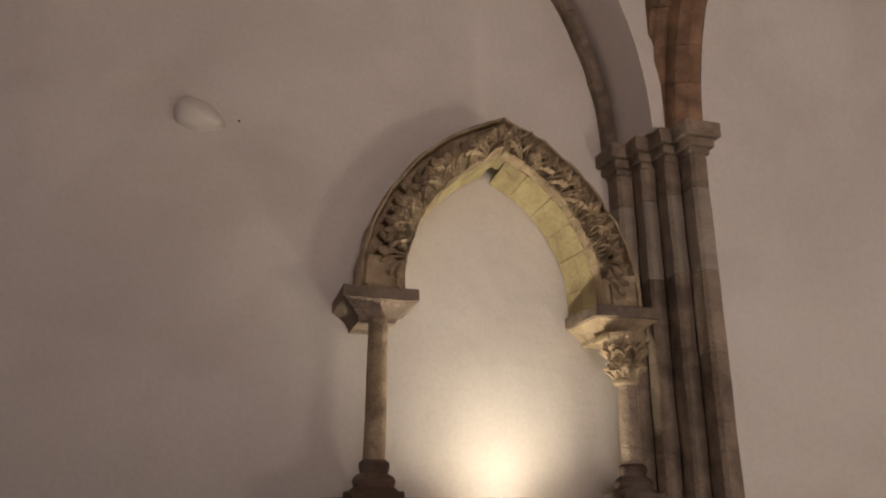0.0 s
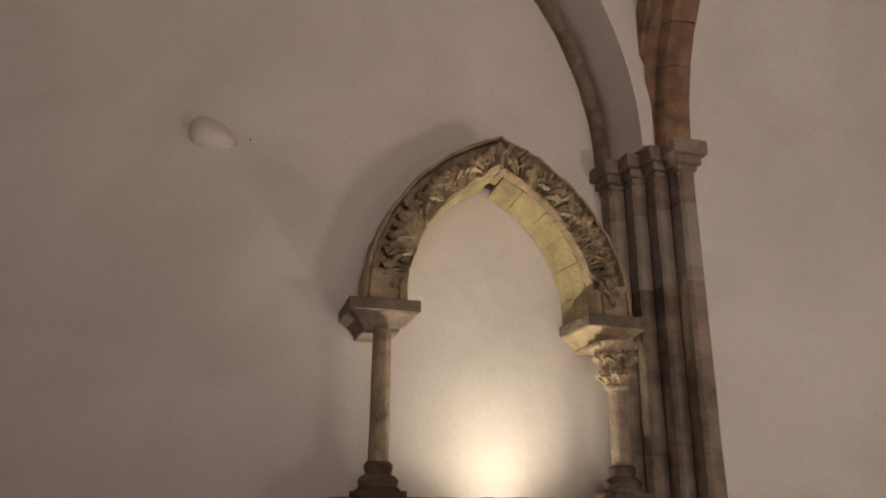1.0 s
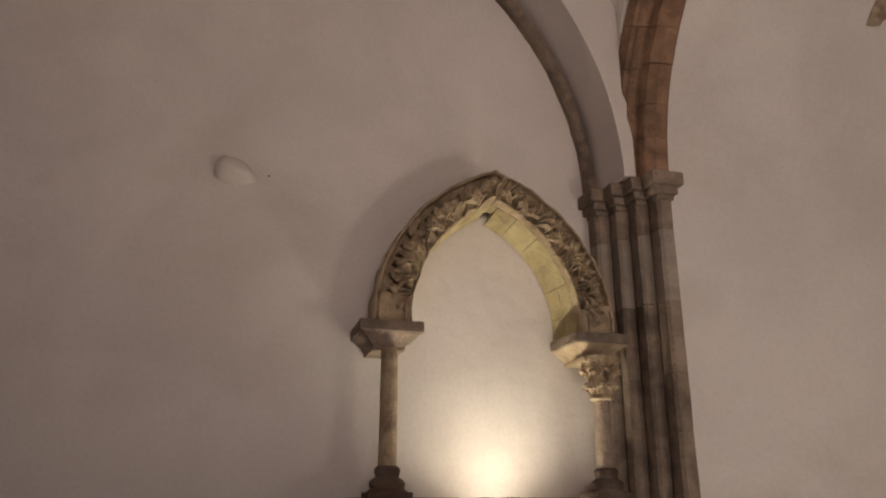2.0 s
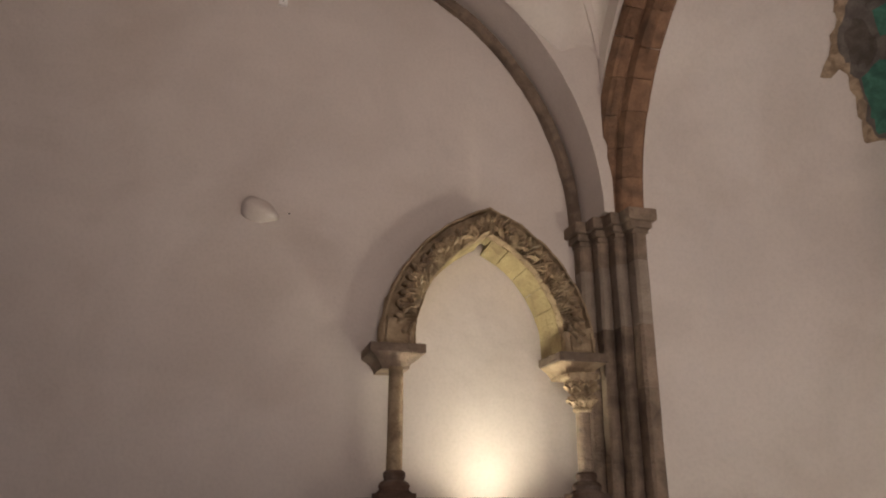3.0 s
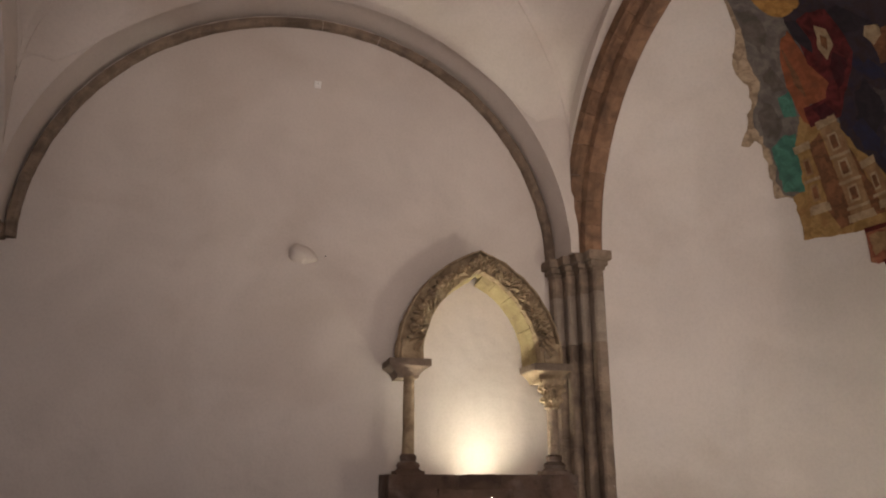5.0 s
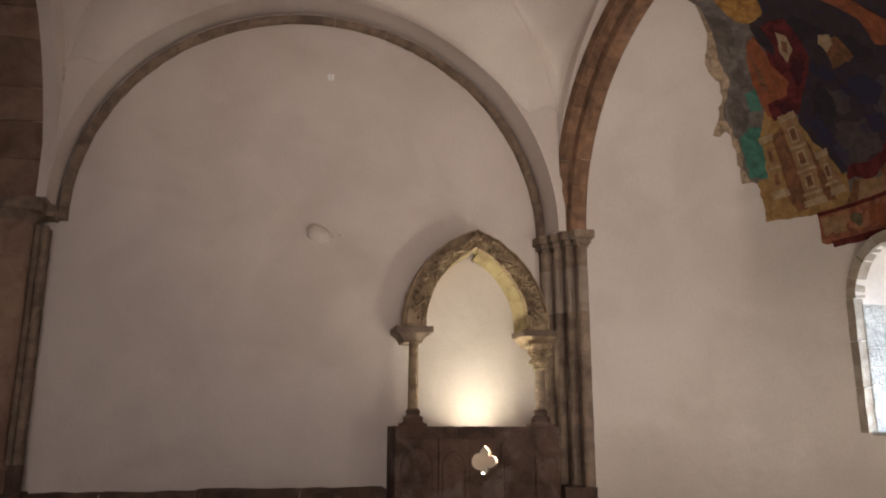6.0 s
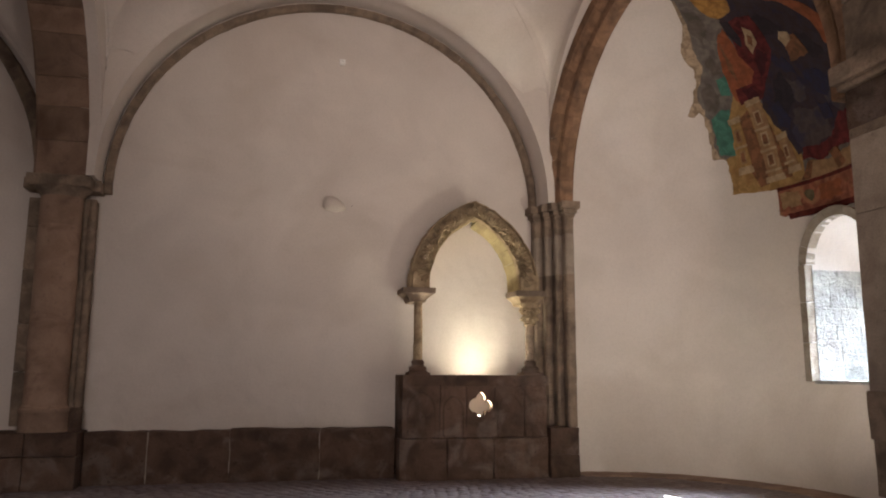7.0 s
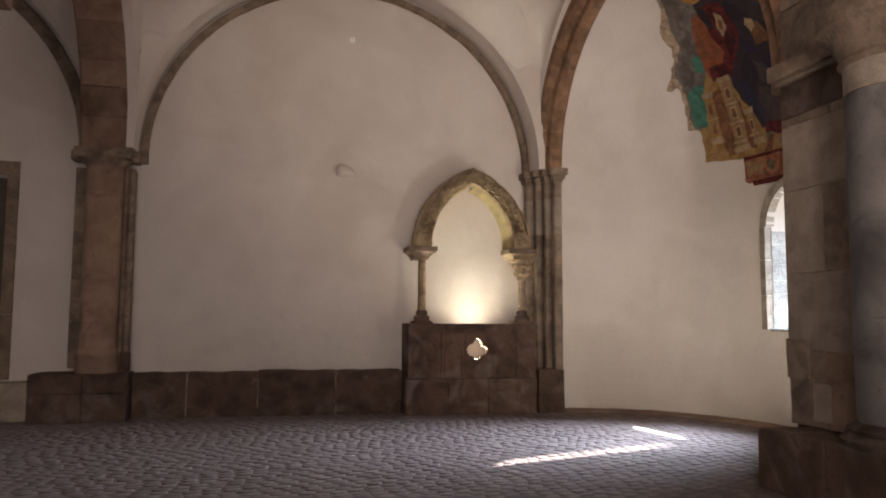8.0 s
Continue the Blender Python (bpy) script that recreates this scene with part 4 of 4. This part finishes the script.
for (ax, zt, zb, wd, dr, mat) in ((28.0, 5.21, 4.5, 3.6, -0.3, P_OCHRE), (20.4, 5.38, 4.30, 4.9, -0.8, P_SAND), (13.8, 4.83, 4.36, 3.0, -1.6, P_SAND)):
    patch("painted_tower", [(ax, zt), (ax - wd, zt + 0.02), (ax - wd + dr, zb), (ax + dr, zb)], 6, mat, 0.006)
    patch("tower_cornice", [(ax + 0.5, zt + 0.06), (ax - wd - 0.3, zt + 0.08), (ax - wd - 0.2, zt), (ax + 0.4, zt - 0.02)], 7, P_CREAM, 0.004)
    patch("tower_foot", [(ax + dr + 0.6, zb + 0.06), (ax - wd + dr - 0.4, zb + 0.07), (ax - wd + dr - 0.6, zb - 0.02), (ax + dr + 0.8, zb - 0.03)], 7, P_CREAM, 0.004)
    k = zt - 0.1
    while k - 0.2 > zb:
        f = (zt - k) / (zt - zb) * dr
        patch("tower_window", [(ax - wd * 0.22 + f, k), (ax - wd * 0.72 + f, k + 0.01), (ax - wd * 0.72 + f, k - 0.18), (ax - wd * 0.22 + f, k - 0.19)], 8, P_CREAM if mat is P_SAND else P_SAND, 0.004)
        patch("tower_window", [(ax - wd * 0.32 + f, k - 0.025), (ax - wd * 0.62 + f, k - 0.02), (ax - wd * 0.62 + f, k - 0.155), (ax - wd * 0.32 + f, k - 0.16)], 9, P_BROWN, 0.004)
        patch("tower_cornice", [(ax + 0.2 + f, k - 0.23), (ax - wd - 0.2 + f, k - 0.22), (ax - wd - 0.2 + f, k - 0.255), (ax + 0.2 + f, k - 0.265)], 8, P_CREAM, 0.003)
        k -= 0.30
patch("pale_footstool", [(9.8, 4.17), (5.6, 4.43), (-0.7, 4.36), (-14, 4.46), (-16, 4.19)], 7, P_SAND, 0.015)
patch("brown_shape", [(9.2, 4.19), (6.0, 4.42), (4.4, 4.4), (6.4, 4.18)], 8, P_BROWN, 0.008)
patch("brown_shape", [(-1.4, 4.45), (-4.4, 4.48), (-6.4, 4.24), (-3.6, 4.2)], 8, P_BROWN, 0.008)
patch("painted_border", [(17.5, 4.14), (17.5, 3.78), (16, 3.74), (-30, 3.76), (-30, 4.2), (-4, 4.18)], 4, P_BORDER, 0.010)
patch("border_line", [(17.5, 4.17), (17.3, 4.12), (-30, 4.15), (-30, 4.2)], 8, P_LINE, 0.004)
patch("border_line", [(15.0, 3.77), (14.4, 3.69), (-30, 3.70), (-30, 3.77)], 5, P_LINE, 0.006)
patch("faded_panel", [(16.6, 4.07), (16.4, 3.84), (10.5, 3.84), (10.8, 4.08)], 5, P_SAND, 0.04)
patch("faded_panel", [(4.6, 4.06), (4.2, 3.86), (-3, 3.86), (-3, 4.08)], 5, P_ORANGE, 0.04)
patch("green_roundel", [(7.5 + 1.5 * math.cos(t * math.pi / 5), 3.97 + 0.065 * math.sin(t * math.pi / 5)) for t in range(10)], 6, P_MOSS, 0.03)

# ---- border slabs round the apse floor ----
border = thing("floor_border", "flat worn brown stone border along the apse wall", "stone border", (3.6, -3.3, 0.0), kind="structure")
rng = random.Random(63)
phi = -38.0
while phi < 82:
    nxt = phi + rng.uniform(7.0, 12.0)
    pts = []
    for f, order in ((0.835, 1), (0.998, -1)):
        for k in range(5)[::order]:
            a = radians(phi + 0.12 + (nxt - phi - 0.24) * k / 4)
            pts.append((APSE_X + RX * f * math.cos(a), APSE_Y + RY * f * math.sin(a)))
    bm = prism(pts, -0.04, 0.012 + rng.uniform(-0.004, 0.004))
    piece("border_slab", rough(bm, 0.14, 0.008, 5, phi), WARM_STONE, border)
    phi = nxt

# ---- glowing strip standing in for a second sun streak on the floor ----
bar = thing("light_bar", "slim white rod on the cobbles, glowing in place of a sun streak", "light bar", (2.37, -3.27, 0.01))
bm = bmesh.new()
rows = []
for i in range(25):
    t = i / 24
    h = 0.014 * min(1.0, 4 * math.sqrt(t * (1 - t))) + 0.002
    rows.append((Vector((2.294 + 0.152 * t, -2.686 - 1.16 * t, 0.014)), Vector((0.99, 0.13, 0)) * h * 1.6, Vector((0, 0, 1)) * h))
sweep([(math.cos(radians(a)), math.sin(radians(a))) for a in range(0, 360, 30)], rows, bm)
# emission takes the place of sunlight on the cobbles
STREAK = bpy.data.materials.new("emissive_sun_streak")
STREAK.use_nodes = True
STREAK.node_tree.nodes["Principled BSDF"].inputs["Emission Color"].default_value = (0.9, 0.95, 1.0, 1.0)
STREAK.node_tree.nodes["Principled BSDF"].inputs["Emission Strength"].default_value = 0.6
piece("tube", bm, STREAK, bar, "", True)

# ---- cobbled floor ----
def cobble(w, l, h, rng):
    """Vertices and faces of one worn cobble, base at -0.05, a soft cushion on top."""
    vs, fs = [], []
    rings = ((1.0, -0.05), (1.0, h - 0.007), (0.93, h - 0.0015), (0.5, h))
    jit = [rng.uniform(0.91, 1.03) for _ in range(8)]
    for f, z in rings:
        for k in range(8):
            a = 2 * math.pi * (k + 0.5) / 8
            c, s_ = math.cos(a), math.sin(a)
            q = max(abs(c), abs(s_)) ** -0.86
            vs.append((f * jit[k] * c * q * w / 2, f * jit[k] * s_ * q * l / 2, z))
    for r in range(3):
        for k in range(8):
            j = (k + 1) % 8
            fs.append((r * 8 + k, r * 8 + j, r * 8 + 8 + j, r * 8 + 8 + k))
    fs.append(tuple(range(24, 32)))
    return vs, fs


rng = random.Random(77)
SHAPES = []
for i in range(10):
    vs, fs = cobble(rng.uniform(0.112, 0.126), rng.uniform(0.155, 0.192), rng.uniform(0.0, 0.004), rng)
    me = bpy.data.meshes.new("cobble")
    me.from_pydata(vs, [], fs)
    me.polygons.foreach_set("use_smooth", [True] * len(me.polygons))
    me.set_sharp_from_angle(angle=radians(50))
    me.materials.append(COBBLE)
    SHAPES.append((me, vs, fs))
TURN_ROWS = radians(24)
cr, sr = math.cos(TURN_ROWS), math.sin(TURN_ROWS)


def bare(x, y):
    """True where something else stands on the floor."""
    if y > -0.02 and x < 2.05:
        return True
    if x > 1.9 and ((x - APSE_X) / (RX - 0.46)) ** 2 + ((y - APSE_Y) / (RY - 0.46)) ** 2 > 1 + 0.05 * math.sin(9 * y) and y > -6.3:
        return True
    return (x > 1.6 and y < -6.45) or (-0.74 < x < 1.6 and y > -0.7) or (x > 1.5 and y > -0.8 and x < 2.1) or (-6.4 < x < -4.9 and y > -0.7) or (x < -0.68 and y > -0.33)


allv, allf, single = [], [], 0
for r in range(-160, 160):
    py = r * 0.126
    q = -11.0 + rng.uniform(0, 0.15)
    while q < 9.0:
        step = rng.uniform(0.160, 0.198)
        q += step
        row_y = py + 0.035 * math.sin(q * 1.1 + r * 0.06) + rng.uniform(-0.008, 0.008)
        x, y = cr * q - sr * row_y - 2.0, sr * q + cr * row_y - 4.0
        if not (-8.5 < x < 4.6 and -10.5 < y < 0) or bare(x, y):
            continue
        me, vs, fs = SHAPES[rng.randrange(10)]
        ang = TURN_ROWS + math.pi / 2 + rng.uniform(-0.17, 0.17)
        dz = rng.uniform(-0.002, 0.002)
        if single < 290 and -2.2 < x < 0.4 and -6.2 < y < -4.6:
            ob = new("cobble", me)
            own(floor_base, ob)
            ob.matrix_basis = pose(x, y, dz, rng.uniform(-2, 2), rng.uniform(-2, 2), math.degrees(ang))
            single += 1
            continue
        c, s_ = math.cos(ang), math.sin(ang)
        tx, ty = rng.uniform(-0.015, 0.015), rng.uniform(-0.015, 0.015)
        base = len(allv)
        allv.extend((x + c * a - s_ * b, y + s_ * a + c * b, zz + dz + tx * a + ty * b) for a, b, zz in vs)
        allf.extend(tuple(base + k for k in f) for f in fs)
me = bpy.data.meshes.new("cobbles")
me.from_pydata(allv, [], allf)
me.polygons.foreach_set("use_smooth", [True] * len(me.polygons))
me.set_sharp_from_angle(angle=radians(50))
me.materials.append(COBBLE)
rest = own(floor_base, new("cobbles", me))
tagged(rest, "worn grey cobbles laid in rows", kind="stuff")
